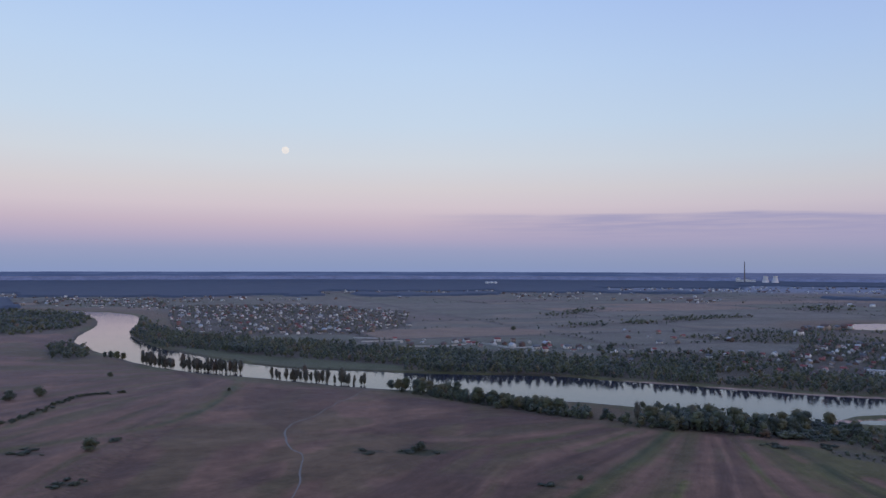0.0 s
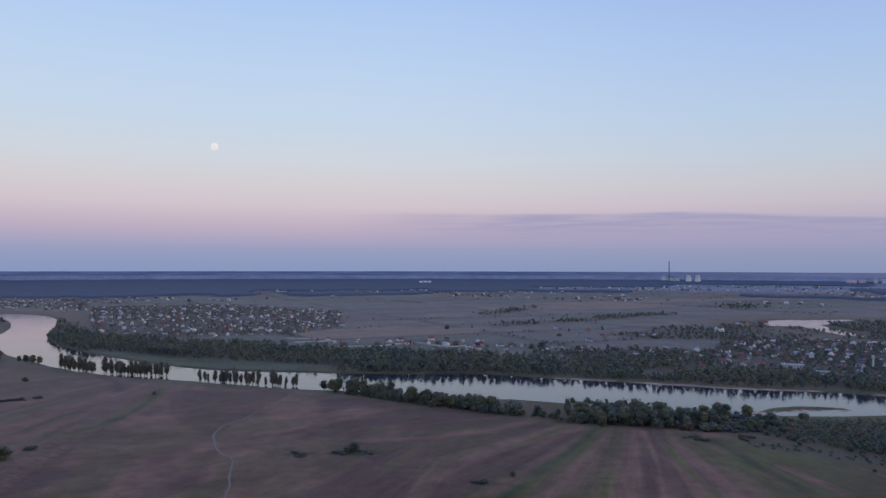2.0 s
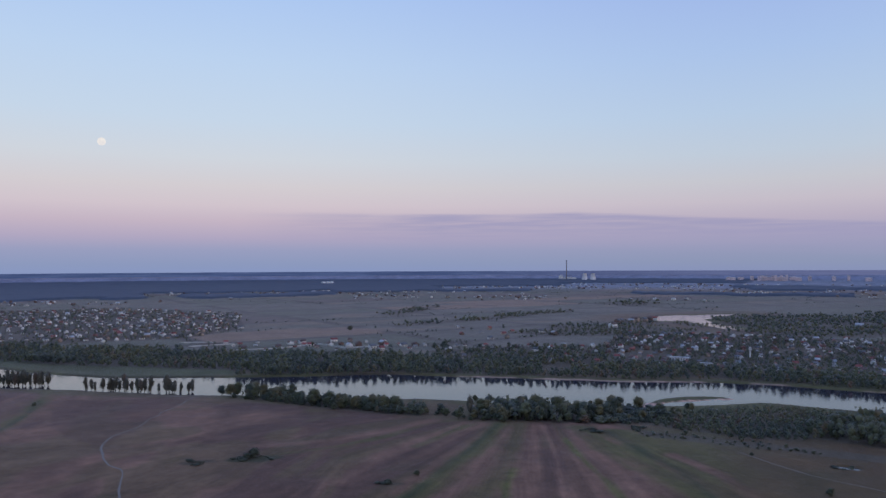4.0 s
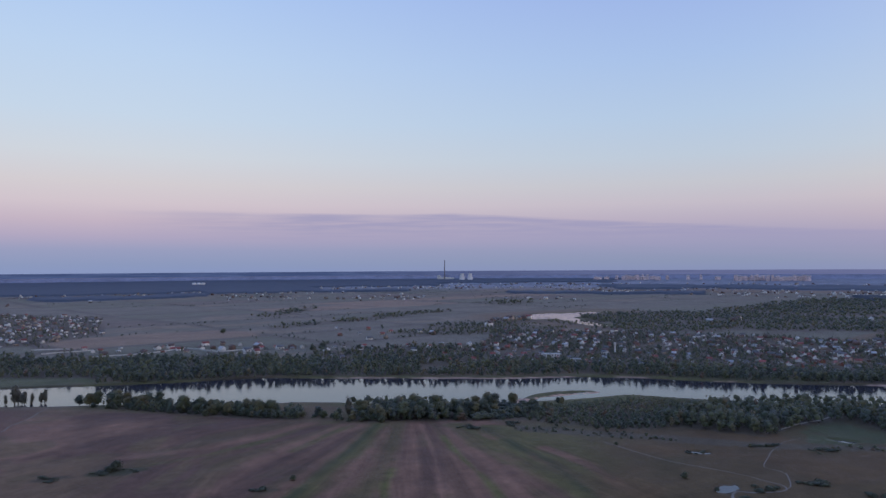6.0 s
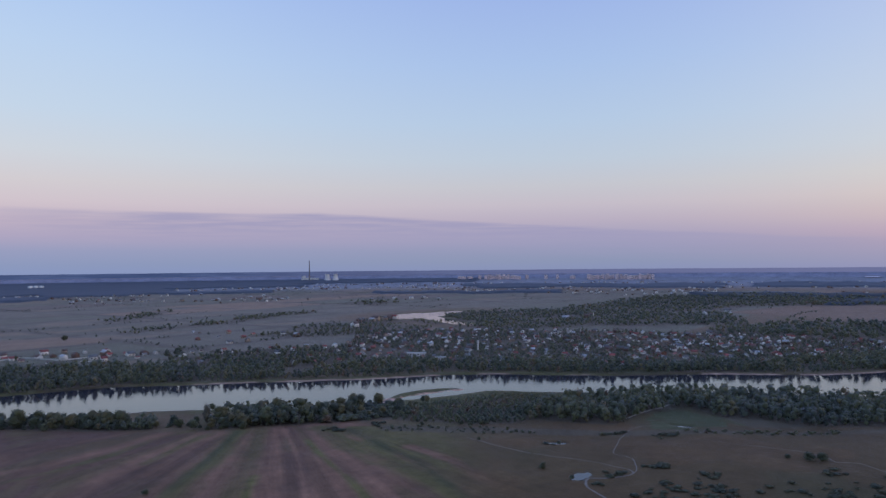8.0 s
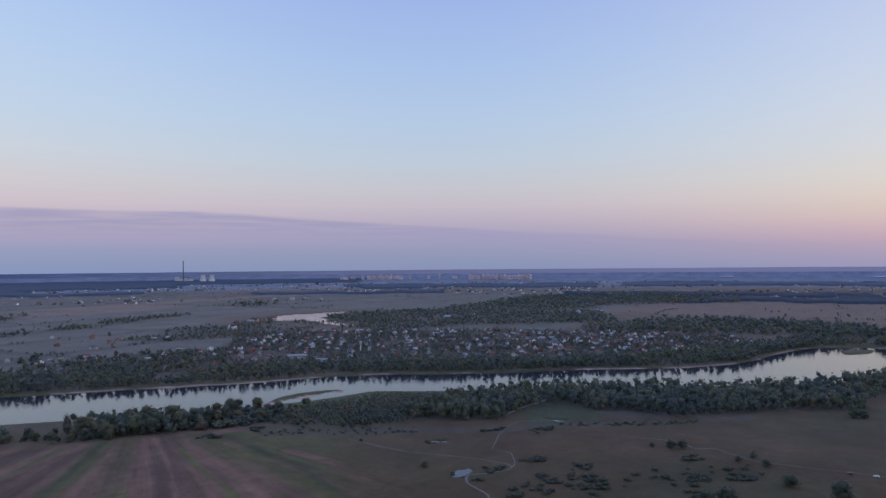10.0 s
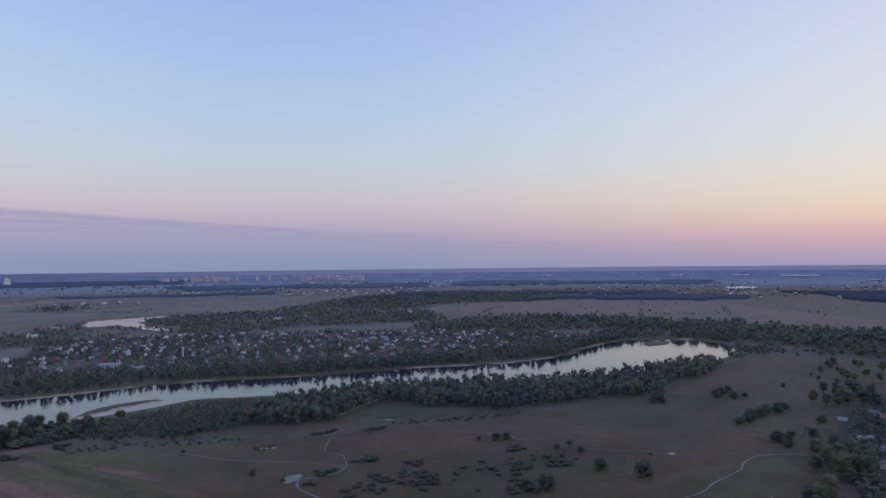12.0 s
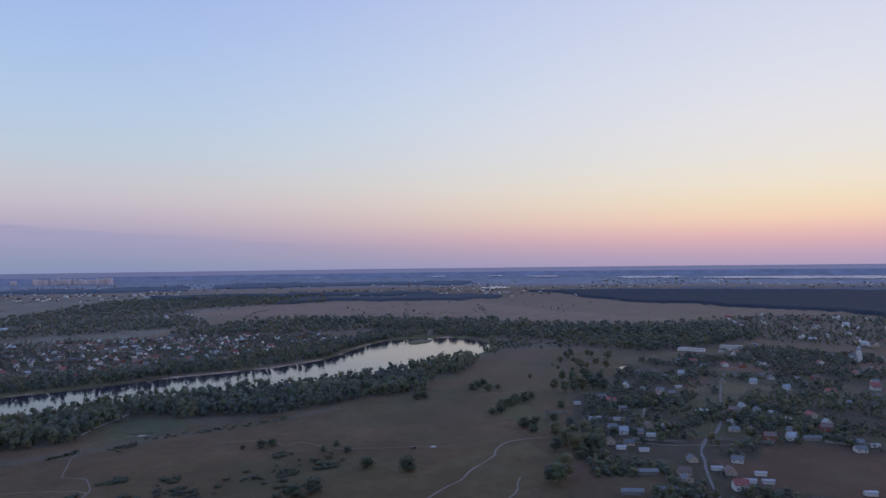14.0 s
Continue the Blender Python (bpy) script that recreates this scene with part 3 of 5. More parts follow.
    # grassy shelf below the far wood
    lay(inside([(-420, 965), (-300, 875), (-205, 842), (-80, 815), (-40, 830), (-60, 862), (-170, 918), (-262, 963), (-370, 1045)], x, y) * (edge > 0) * 0.9, (0.056, 0.086, 0.046))
    # reeds and sand along the water
    reed = step_edges(vnoise(x, y, 90, 44), 0.4, 0.6)
    lay((edge > -2) * (1 - step_edges(edge, 30, 46)) * (az > 26) * (az < 52) * (y < 600), GREEN)
    lay((edge > -2) * (1 - step_edges(edge, 10, 26)) * reed, (0.070, 0.090, 0.045))
    lay((1 - step_edges(edge, 2, 12)) * (1 - reed), (0.050, 0.058, 0.040))
    sand = (1 - step_edges(edge, 1, 5)) * step_edges(fnoise(x, y, 45, 45), 0.47, 0.60) * (az > 13) * (d < 1300) * beyond
    lay(sand, (0.27, 0.25, 0.235))
    lay(inside([(462, 375), (485, 363), (482, 325), (459, 310), (433, 334), (431, 362)], x, y) * step_edges(fnoise(x, y, 22, 29), 0.3, 0.5), (0.050, 0.076, 0.042))
    lay((line_distance(SANDBAR, x, y) < 4) * 1.0, (0.36, 0.31, 0.28))
    lay(((line_distance(SPIT, x, y) < 3) | (line_distance(ISLAND, x, y) < 3)) * 1.0, GREEN)
    return c * np.array((1.56, 1.07, 0.90)), np.clip(field, 0, 1)


def pond_depth(x, y):
    """How far inside a pond: over 0 in it."""
    best = np.full(x.shape, -9.0)
    for (px, py), a, b, turn_ in PONDS:
        t = radians(turn_)
        p, q = (x - px) * math.sin(t) + (y - py) * math.cos(t), (x - px) * math.cos(t) - (y - py) * math.sin(t)
        best = np.maximum(best, 1 - np.hypot(p / a, q / b) * (1 + 0.35 * (vnoise(x, y, 5, 50) - 0.5)))
    return best


def build_ground():
    az = np.radians(np.concatenate([np.arange(-180, -38, 4.0), np.arange(-38, 114, 0.24), np.arange(114, 180, 4.0)]))
    rings = [0.0, 30.0, 80.0, 150.0, 200.0]
    while rings[-1] < 9600:
        d = rings[-1]
        rings.append(d * (1.006 if 420 < d < 1300 else 1.012 if d < 3000 else 1.03))
    d = np.array(rings)
    A, D = np.meshgrid(az, d)
    x, y = (D * np.sin(A)).ravel(), (D * np.cos(A)).ravel()
    edge = river_edge(x, y)
    pond = pond_depth(x, y)
    cover_, tilled = hazed_land_cover(x, y, edge)
    lay_ = np.clip((pond + 0.25) * 6, 0, 1)[:, None]
    cover_ = cover_ * (1 - lay_ * 0.5) + np.array((0.12, 0.10, 0.085)) * lay_ * 0.5
    bank = step_edges(-edge, -5, 6)
    rough = (fnoise(x, y, 120, 61) - 0.5) * 1.6 + (vnoise(x, y, 18, 62) - 0.5) * 0.35
    z = rough * step_edges(edge, 5, 40) * np.clip(-pond, 0, 1) - 2.4 * bank - 1.6 * np.clip((pond + 0.25) * 4, 0, 1)
    r = np.hypot(x, y)
    s = np.where(r <= REACH, 1.0, (REACH + TAIL * (1 - np.exp(-np.maximum(r - REACH, 0) / TAIL))) / r)
    verts = np.stack([x * s, y * s, EYE * (1 - s) + z * s], 1)
    nr, na = A.shape
    i, j = np.meshgrid(np.arange(nr - 1), np.arange(na), indexing="ij")
    j2 = (j + 1) % na
    faces = np.stack([i * na + j, (i + 1) * na + j, (i + 1) * na + j2, i * na + j2], -1).reshape(-1, 4)[:, ::-1]
    me = smooth(array_mesh("ground", verts, faces))
    col = me.color_attributes.new("hazed_land_cover", "FLOAT_COLOR", "POINT")
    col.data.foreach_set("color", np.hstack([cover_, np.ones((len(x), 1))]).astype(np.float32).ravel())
    me.attributes.new("tilled", "FLOAT", "POINT").data.foreach_set("value", tilled.astype(np.float32))
    across, along = furrow(x, y)
    me.attributes.new("furrow", "FLOAT_VECTOR", "POINT").data.foreach_set("vector", np.stack([across, along / 25, 0 * x], 1).astype(np.float32).ravel())
    ob = new("ground", me)
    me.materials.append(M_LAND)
    return tagged(ob, "wide river plain of ploughed strips, dry meadow and pasture", "ground", kind="structure")


ground = build_ground()


def ribbon(name, line, z, mat, label, category, kind="structure", lift=0.0):
    """A strip along a line of (x, y, width)."""
    p = np.asarray(line)
    t = np.gradient(p[:, :2], axis=0)
    t /= np.linalg.norm(t, axis=1)[:, None] + 1e-9
    side = np.stack([t[:, 1], -t[:, 0]], 1) * p[:, 2:3] / 2
    v_ = np.empty((2 * len(p), 3))
    v_[0::2, :2], v_[1::2, :2], v_[:, 2] = p[:, :2] - side, p[:, :2] + side, z
    if z is None:
        for n_, q in enumerate(v_):
            v_[n_] = (*q[:2], drape(q[0], q[1]) + lift)
    i = np.arange(len(p) - 1) * 2
    me = smooth(array_mesh(name, v_, np.stack([i, i + 1, i + 3, i + 2], 1)))
    me.materials.append(mat)
    ob = new(name, me)
    return tagged(ob, label, category, kind=kind)


def drape(x, y):
    """Height of the open land at a place nearer than 3 km."""
    xa, ya = np.array([x]), np.array([y])
    rough = (fnoise(xa, ya, 120, 61) - 0.5) * 1.6 + (vnoise(xa, ya, 18, 62) - 0.5) * 0.35
    e = river_edge(xa, ya)
    return float((rough * step_edges(e, 5, 40) * np.clip(-pond_depth(xa, ya), 0, 1) - 2.4 * step_edges(-e, -5, 6))[0])


def wider(line, by):
    w = line.copy()
    w[:, 2] += by
    return w


ribbon("river", wider(RIVER, 26), -1.1, M_WATER, "broad calm river mirroring the pale evening sky", "river")
ribbon("oxbow_lake", wider(OXBOW, 20), -1.1, M_WATER, "quiet oxbow water behind the garden village", "lake")
ribbon("oxbow_arm", wider(OXBOW_ARM, 14), -1.096, M_WATER, "narrow reedy arm of the oxbow water", "lake")


def pond_mesh(name, px, py, a, b, turn_, z, label):
    bm = bmesh.new()
    vs = []
    for i in range(28):
        q = i * math.tau / 28
        p, w = 1.15 * a * math.cos(q), 1.15 * b * math.sin(q)
        t = radians(turn_)
        (gx, gy, gz), s = squeeze(px + p * math.sin(t) + w * math.cos(t), py + p * math.cos(t) - w * math.sin(t))
        vs.append(bm.verts.new((gx, gy, gz + z)))
    bm.faces.new(vs)
    bm.normal_update()
    for face in bm.faces:
        if face.normal.z < 0:
            face.normal_flip()
    me = bpy.data.meshes.new(name)
    bm.to_mesh(me)
    me.materials.append(M_WATER)
    return tagged(new(name, me), label, "pond", kind="structure")


for (px, py), a, b, turn_ in PONDS:
    pond_mesh("pond", px, py, a, b, turn_, -0.9, "small round meadow pond with muddy rim")
# lakes near the horizon: bearings from, to, distance, half depth
for a0, a1, d, half in ((96.2, 114, 5230, 470), (90.0, 94.9, 5450, 420), (83.0, 85.6, 6000, 330), (79.6, 81.0, 6300, 280), (75.2, 76.3, 6300, 260), (65.1, 66.2, 6350, 260), (79.2, 81.5, 3380, 170), (88.4, 90, 4750, 100)):
    bm = bmesh.new()
    steps = max(6, int((a1 - a0) * 3))
    rows = []
    for i in range(steps + 1):
        q = i / steps
        w = half * min(1.0, 0.12 + 1.6 * math.sin(math.pi * q) ** 0.7) * (0.75 + 0.5 * noise.noise((q * 7, a0, 0)))
        line_ = []
        for dd in (d + w, d, d - w):
            (gx, gy, gz), s = squeeze(*polar(a0 + (a1 - a0) * q, dd))
            line_.append(bm.verts.new((gx, gy, gz + 2.6)))
        rows.append(line_)
    for p, q in zip(rows, rows[1:]):
        for i in (0, 1):
            bm.faces.new((p[i], p[i + 1], q[i + 1], q[i]))
    bmesh.ops.recalc_face_normals(bm, faces=bm.faces)
    for face in bm.faces:
        if face.normal.z < 0:
            face.normal_flip()
    me = bpy.data.meshes.new("far_lake")
    bm.to_mesh(me)
    bm.free()
    me.materials.append(M_FARWATER)
    tagged(new("far_lake", me), "long pale lake near the horizon", "lake", kind="structure")


# ---------------------------------------------------------------- tracks and roads
def track(points, width, label, mat=M_TRACK, name="dirt_track", wander=4.5):
    line = spline([(x, y, 0.52 * width * w) for x, y, w in points], 5.0)
    line[:, :2] += (np.stack([vnoise(line[:, 0], line[:, 1], 16, 71), vnoise(line[:, 0], line[:, 1], 16, 72)], 1) - 0.5) * wander
    line[:, 2] *= 0.55 + 0.9 * vnoise(line[:, 0], line[:, 1], 9, 73)
    return ribbon(name, line, None, mat, label, "road", lift=0.10)


track([(-73, 692, 1), (-81, 659, 1), (-95, 610, 1), (-99, 577, 1), (-108, 556, 1), (-115, 536, 1.1), (-116, 512, 1.2), (-109, 487, 1.3), (-100, 465, 1.2), (-92, 454, 1.2), (-86, 438, 1), (-84, 414, 1.2), (-79, 398, 1), (-77, 383, .8), (-79, 350, .7)], 1.9, "pale winding cart track through the ploughed field")
track([(-145, 711, .6), (-103, 698, 1), (-73, 692, 1), (-46, 683, .8), (-12, 666, .6)], 1.8, "faint field track along the river bank")
track([(250, 222, .9), (266, 246, 1), (271, 259, 1), (276, 272, 1), (281, 278, 1.1), (288, 282, 1), (297, 279, 1), (308, 276, 1.1), (316, 276, 1), (321, 283, .8), (318, 294, .7), (311, 316, .6), (298, 343, .6), (292, 375, .8), (289, 400, .5)], 2.1, "sandy meadow track looping past a pond")
track([(316, 276, .7), (329, 282, .7), (340, 294, .7), (339, 310, .6), (353, 320, .5), (372, 334, .5), (391, 345, .6), (415, 350, 1.0), (422, 340, .8)], 1.7, "faint side track across the meadow")
track([(412, 303, .4), (419, 283, .6), (428, 264, .8), (437, 240, .9), (437, 227, 1), (432, 219, 1.2), (439, 207, 1.1), (433, 196, 1.1), (429, 180, .8), (434, 160, .7), (441, 141, .7), (445, 122, .8), (452, 104, .6)], 1.8, "pale track across the dry meadow")
track([(350, 96, .9), (379, 87, 1), (417, 79, 1), (460, 74, 1), (476, 66, .9), (484, 49, .8), (488, 30, .6)], 2.2, "bare earth track leading into the village")
track([(330, 52, .8), (355, 54, .9), (376, 54, 1), (393, 55, .8)], 1.7, "faint track at the village edge")
track([(497, 390, .6), (465, 384, 1.2), (438, 379, 1.2), (427, 376, .8)], 3.2, "sandy clearing path between willows", M_SAND)
track([(320, -56, 1), (368, -50, 1), (399, -48, 1), (442, -49, 1), (468, -50, 1.2), (482, -52, 1.3), (504, -58, 1.2), (523, -66, 1.2), (560, -74, 1), (603, -81, .9), (652, -86, .8), (720, -96, .8), (800, -110, .7)], 3.4, "grey worn village street", M_ROAD, "village_street", 1.5)
track([(483, -53, 1), (480, -20, .9), (484, 20, .8)], 2.8, "unpaved side lane between gardens")
track([(560, -20, 1), (610, -22, 1), (660, -24, .8)], 2.8, "short grey lane between gardens")
track([(500, -90, .8), (485, -70, .8), (483, -53, .8)], 2.2, "narrow lane to the yards")


# ---------------------------------------------------------------- trees
def icosphere():
    bm = bmesh.new()
    bmesh.ops.create_icosphere(bm, subdivisions=1, radius=1.0)
    v_ = np.array([q.co for q in bm.verts])
    f_ = np.array([[q.index for q in face.verts] for face in bm.faces])
    bm.free()
    return v_, f_


BALL_V, BALL_F = icosphere()
UPWARD = np.array([0.0, 0.0, 0.62])


def crown_arrays(rng, lobes, leaves, leaf, height, width, low, core=0.76):
    """A crown as lobes of leaf clusters round rough dark cores. Unit: metres. Returns arrays of places, triangles and normals, which lean to the light."""
    vs, fs, ns, n = [], [], [], 0
    for i in range(lobes):
        q = (i + rng.random()) / lobes
        zc = low + (height - low) * (0.18 + 0.66 * q)
        spread = width / 2 * math.sin(math.pi * min(0.94, 0.22 + 0.7 * q)) * 0.62
        a = rng.random() * math.tau
        c = np.array([math.cos(a) * spread * rng.random() ** 0.5, math.sin(a) * spread * rng.random() ** 0.5, zc])
        size = np.array([width * 0.30, width * 0.30, (height - low) * (0.22 if lobes > 2 else 0.42)]) * rng.uniform(0.75, 1.15)
        ball = BALL_V * size * core * rng.uniform(0.78, 1.15, (len(BALL_V), 1)) + c
        vs.append(ball)
        ns.append(BALL_V * 0.6 + UPWARD)
        fs.append(BALL_F + n)
        n += len(ball)
        d = rng.normal(size=(leaves, 3))
        d /= np.linalg.norm(d, axis=1)[:, None]
        p = c + d * size * rng.uniform(0.70, 1.26, (leaves, 1))
        e1 = rng.normal(size=(leaves, 3))
        e1 /= np.linalg.norm(e1, axis=1)[:, None]
        e2 = np.cross(e1, rng.normal(size=(leaves, 3)))
        e2 /= np.linalg.norm(e2, axis=1)[:, None] + 1e-9
        e2 *= np.where((np.cross(e1, e2) * d).sum(1) < 0, -1.0, 1.0)[:, None]
        s = leaf * rng.uniform(0.6, 1.3, (leaves, 1))
        quad = np.stack([p - e1 * s, p - e2 * s * 0.6, p + e1 * s, p + e2 * s * 0.6], 1).reshape(-1, 3)
        k_ = np.arange(leaves)[:, None] * 4 + n
        vs.append(quad)
        ns.append(np.repeat(d * 0.6 + UPWARD, 4, axis=0))
        fs.append(np.concatenate([k_ + [0, 1, 2], k_ + [0, 2, 3]]))
        n += len(quad)
    ns = np.vstack(ns)
    return np.vstack(vs), np.vstack(fs), ns / np.linalg.norm(ns, axis=1)[:, None]


def trunk_mesh(name, rng, height, thick, limbs, width):
    """A tapered trunk with limbs."""
    bm = bmesh.new()

    def stem(a, b, r0, r1, sides=6):
        a, b = Vector(a), Vector(b)
        m = (b - a).to_track_quat("Z", "Y").to_matrix()
        rows = []
        for p, r in ((a, r0), ((a + b) / 2 + m @ Vector((r0 * 0.4, 0, 0)), (r0 + r1) / 2), (b, r1)):
            rows.append([bm.verts.new(p + m @ Vector((r * math.cos(i * math.tau / sides), r * math.sin(i * math.tau / sides), 0))) for i in range(sides)])
        for lo, hi in zip(rows, rows[1:]):
            for i in range(sides):
                bm.faces.new((lo[i], lo[(i + 1) % sides], hi[(i + 1) % sides], hi[i]))

    stem((0, 0, -0.5), (rng.uniform(-.3, .3), rng.uniform(-.3, .3), height * 0.82), thick, thick * 0.25)
    for i in range(limbs):
        z = height * rng.uniform(0.25, 0.6)
        a = rng.random() * math.tau
        stem((0, 0, z), (math.cos(a) * width * 0.36, math.sin(a) * width * 0.36, z + height * 0.22), thick * 0.45, thick * 0.12, 5)
    me = bpy.data.meshes.new(name)
    bm.to_mesh(me)
    bm.free()
    me.materials.append(M_BARK)
    return me


def part(name, data, mat, parent, label="", at=None):
    """One mesh object (from a bmesh or a mesh) under a thing or part."""
    if isinstance(data, bmesh.types.BMesh):
        me = bpy.data.meshes.new(name)
        data.to_mesh(me)
        data.free()
    else:
        me = data
    if mat and not me.materials:
        me.materials.append(mat)
    ob = new(name, me)
    ob.parent = parent
    if at:
        ob.location = at
    return tagged(ob, label)


def make_tree(seed, kind, label, category, height, width, low, lobes, leaves, leaf, limbs=5):
    rng = np.random.default_rng(seed)
    root = new(kind)
    tagged(root, label, category)
    part("trunk", trunk_mesh("trunk", rng, height, 0.022 * height + 0.05, limbs, width), None, root)
    v_, f_, n_ = crown_arrays(rng, lobes, leaves, leaf, height, width, low)
    part("crown", rounded(array_mesh("crown", v_, f_), n_), M_BUSH if category == "bush" else M_POPLAR if kind == "poplar_tree" else M_GARDENLEAF if kind in ("garden_tree", "willow_tree") else M_LEAF, root)
    return root


TALL = [make_tree(100 + i, "poplar_tree", "tall thin-crowned riverside poplar turning olive", "tree", 15, 5.6, 1.6, 9, 60, 0.42, 4) for i in range(3)]
ROUND = [make_tree(200 + i, "willow_tree", "broad round-crowned willow on the river bank", "tree", 12, 10.5, 1.8, 14, 70, 0.42, 6) for i in range(4)]
BUSH = [make_tree(300 + i, "bush", "dense dark green rounded bush standing in the open meadow", "bush", 6.5, 8.5, 0.2, 11, 70, 0.36, 5) for i in range(3)]
SHRUB = [make_tree(400 + i, "shrub", "low straggling shrub in dry grass", "bush", 2.6, 4.6, 0.1, 6, 34, 0.32, 4) for i in range(3)]
FRUIT = [make_tree(500 + i, "garden_tree", "leafy garden tree between village houses", "tree", 7.5, 6.5, 1.4, 8, 34, 0.36, 5) for i in range(3)]
USED = set()


def plant(models, x, y, size=1.0, group="", wide=1.0):
    rng = np.random.default_rng(int(abs(x * 91.7 + y * 37.3) * 10) % 2 ** 31)
    m_ = models[rng.integers(len(models))]
    (gx, gy, gz), s = squeeze(x, y)
    s *= size * rng.uniform(0.88, 1.12)
    m = pose(gx, gy, gz + (drape(x, y) if gz == 0 else 0), 0, 0, rng.random() * 360) @ Matrix.Diagonal((s * wide, s * wide, s, 1))
    if m_ not in USED:
        USED.add(m_)
        m_.matrix_basis = m
        ob = m_
    else:
        ob = copy_thing(m_, Matrix.Identity(4))
        ob.matrix_basis = m
    if group:
        ob["group"] = group
    return ob


def scatter(outline, gap, rng):
    xs, ys = zip(*outline)
    gx, gy = np.meshgrid(np.arange(min(xs), max(xs), gap), np.arange(min(ys), max(ys), gap))
    x, y = gx.ravel() + rng.uniform(-.6, .6, gx.size) * gap, gy.ravel() + rng.uniform(-.6, .6, gx.size) * gap
    keep = inside(outline, x, y)
    return x[keep], y[keep]


rng0 = np.random.default_rng(7)


def row(models, points, gap, jitter, size, group, spread=0.25):
    line = spline([(*p, 0) for p in points], 2.0)
    along = np.concatenate([[0], np.cumsum(np.hypot(*np.diff(line[:, :2], axis=0).T))])
    d = gap * rng0.random()
    while d < along[-1]:
        x, y = np.interp(d, along, line[:, 0]), np.interp(d, along, line[:, 1])
        plant(models, x + rng0.normal() * jitter, y + rng0.normal() * jitter, size * rng0.uniform(1 - spread, 1 + spread), group)
        d += gap * rng0.uniform(0.5, 1.6)


# the gappy row on the near bank in the west
row(TALL, [(-372, 868), (-340, 848), (-314, 832)], 3.6, 1.5, 1.05, "trees along the near bank")
row(TALL, [(-309, 829), (-270, 812), (-229, 798)], 3.3, 1.8, 1.05, "trees along the near bank")
row(TALL, [(-184, 762), (-140, 742), (-110, 732), (-78, 722)], 4.0, 1.5, 0.95, "trees along the near bank")
for x, y, s in ((-432, 915, .85), (-420, 905, 1.0), (-410, 902, .8), (-445, 925, .7)):
    plant(ROUND, x, y, s, "trees along the near bank")
# bank trees below the striped field
row(ROUND, [(-50, 690), (-20, 676), (10, 655), (33, 628), (60, 604), (92, 584), (106, 577)], 3.8, 5.0, 0.82, "trees along the near bank", 0.45)
row(ROUND, [(120, 566), (145, 556), (165, 552)], 5.0, 4.0, 0.55, "trees along the near bank", 0.3)
row(ROUND, [(150, 536), (180, 526), (225, 516), (262, 508)], 4.4, 4.5, 0.92, "trees along the near bank", 0.3)
row(ROUND, [(160, 556), (205, 548), (250, 540), (300, 535)], 5.0, 5.0, 0.88, "trees along the near bank", 0.3)
row(ROUND, [(262, 505), (300, 512), (330, 520)], 6.0, 4.0, 0.6, "trees along the near bank", 0.3)
plant(TALL, 151, 545, 1.05, "trees along the near bank")
plant(TALL, 192, 540, 1.0, "trees along the near bank")
# undergrowth below the bank trees
row(BUSH, [(-40, 676), (5, 645), (40, 612), (80, 584), (112, 566)], 4.5, 3.5, 0.6, "undergrowth along the near bank", 0.35)
row(BUSH, [(152, 528), (190, 518), (235, 508), (275, 498)], 4.5, 4.0, 0.65, "undergrowth along the near bank", 0.35)
row(SHRUB, [(112, 566), (135, 553), (152, 540)], 5.0, 3.0, 0.9, "undergrowth along the near bank", 0.35)
# single bushes: place, size
for x, y, s in ((-229, 458, 1.25), (-372, 649, 1.4), (-387, 627, 1.3), (-362, 766, .8), (-206, 678, .5), (-14, 462, .85), (-18, 460, .6), (78, 398, .45), (281, 312, .55), (280, 287, .4), (291, 388, .3), (288, 462, .4), (284, 450, .35),
                (308, 433, .5), (311, 425, .45), (421, 229, .75), (426, 224, .8), (415, 239, .5), (343, 157, 1.3), (337, 165, .9), (393, 145, 1.0), (394, 120, 1.35), (435, 182, .6), (422, 169, .65), (421, 185, .5), (599, 173, 1.1), (604, 168, .9),
                (511, 67, 1.3), (520, 60, 1.0), (649, 133, 1.1), (650, 118, 1.1), (668, 132, 1.2), (684, 130, 1.0), (664, 112, .7), (551, 97, .9), (558, 92, 1.1), (571, 92, 1.2), (583, 88, 1.2), (595, 86, 1.2), (605, 78, 1.1), (616, 80, 1.0), (623, 75, 1.0), (537, 48, 1.1), (586, 46, 1.0), (499, 59, .9),
                (173, 608, .8), (135, 1337, 1.2), (242, 1015, 1.4), (226, 1013, 1.2)):
    plant(BUSH, x, y, s)
for x, y in zip(*scatter([(640, 110), (760, 120), (900, 120), (960, 60), (900, 0), (700, 25), (640, 60)], 24, rng0)):
    if fnoise(np.array([x]), np.array([y]), 70, 170)[0] > 0.54:
        plant(ROUND, x, y, rng0.uniform(0.4, 0.85), "trees dotted over the meadow")
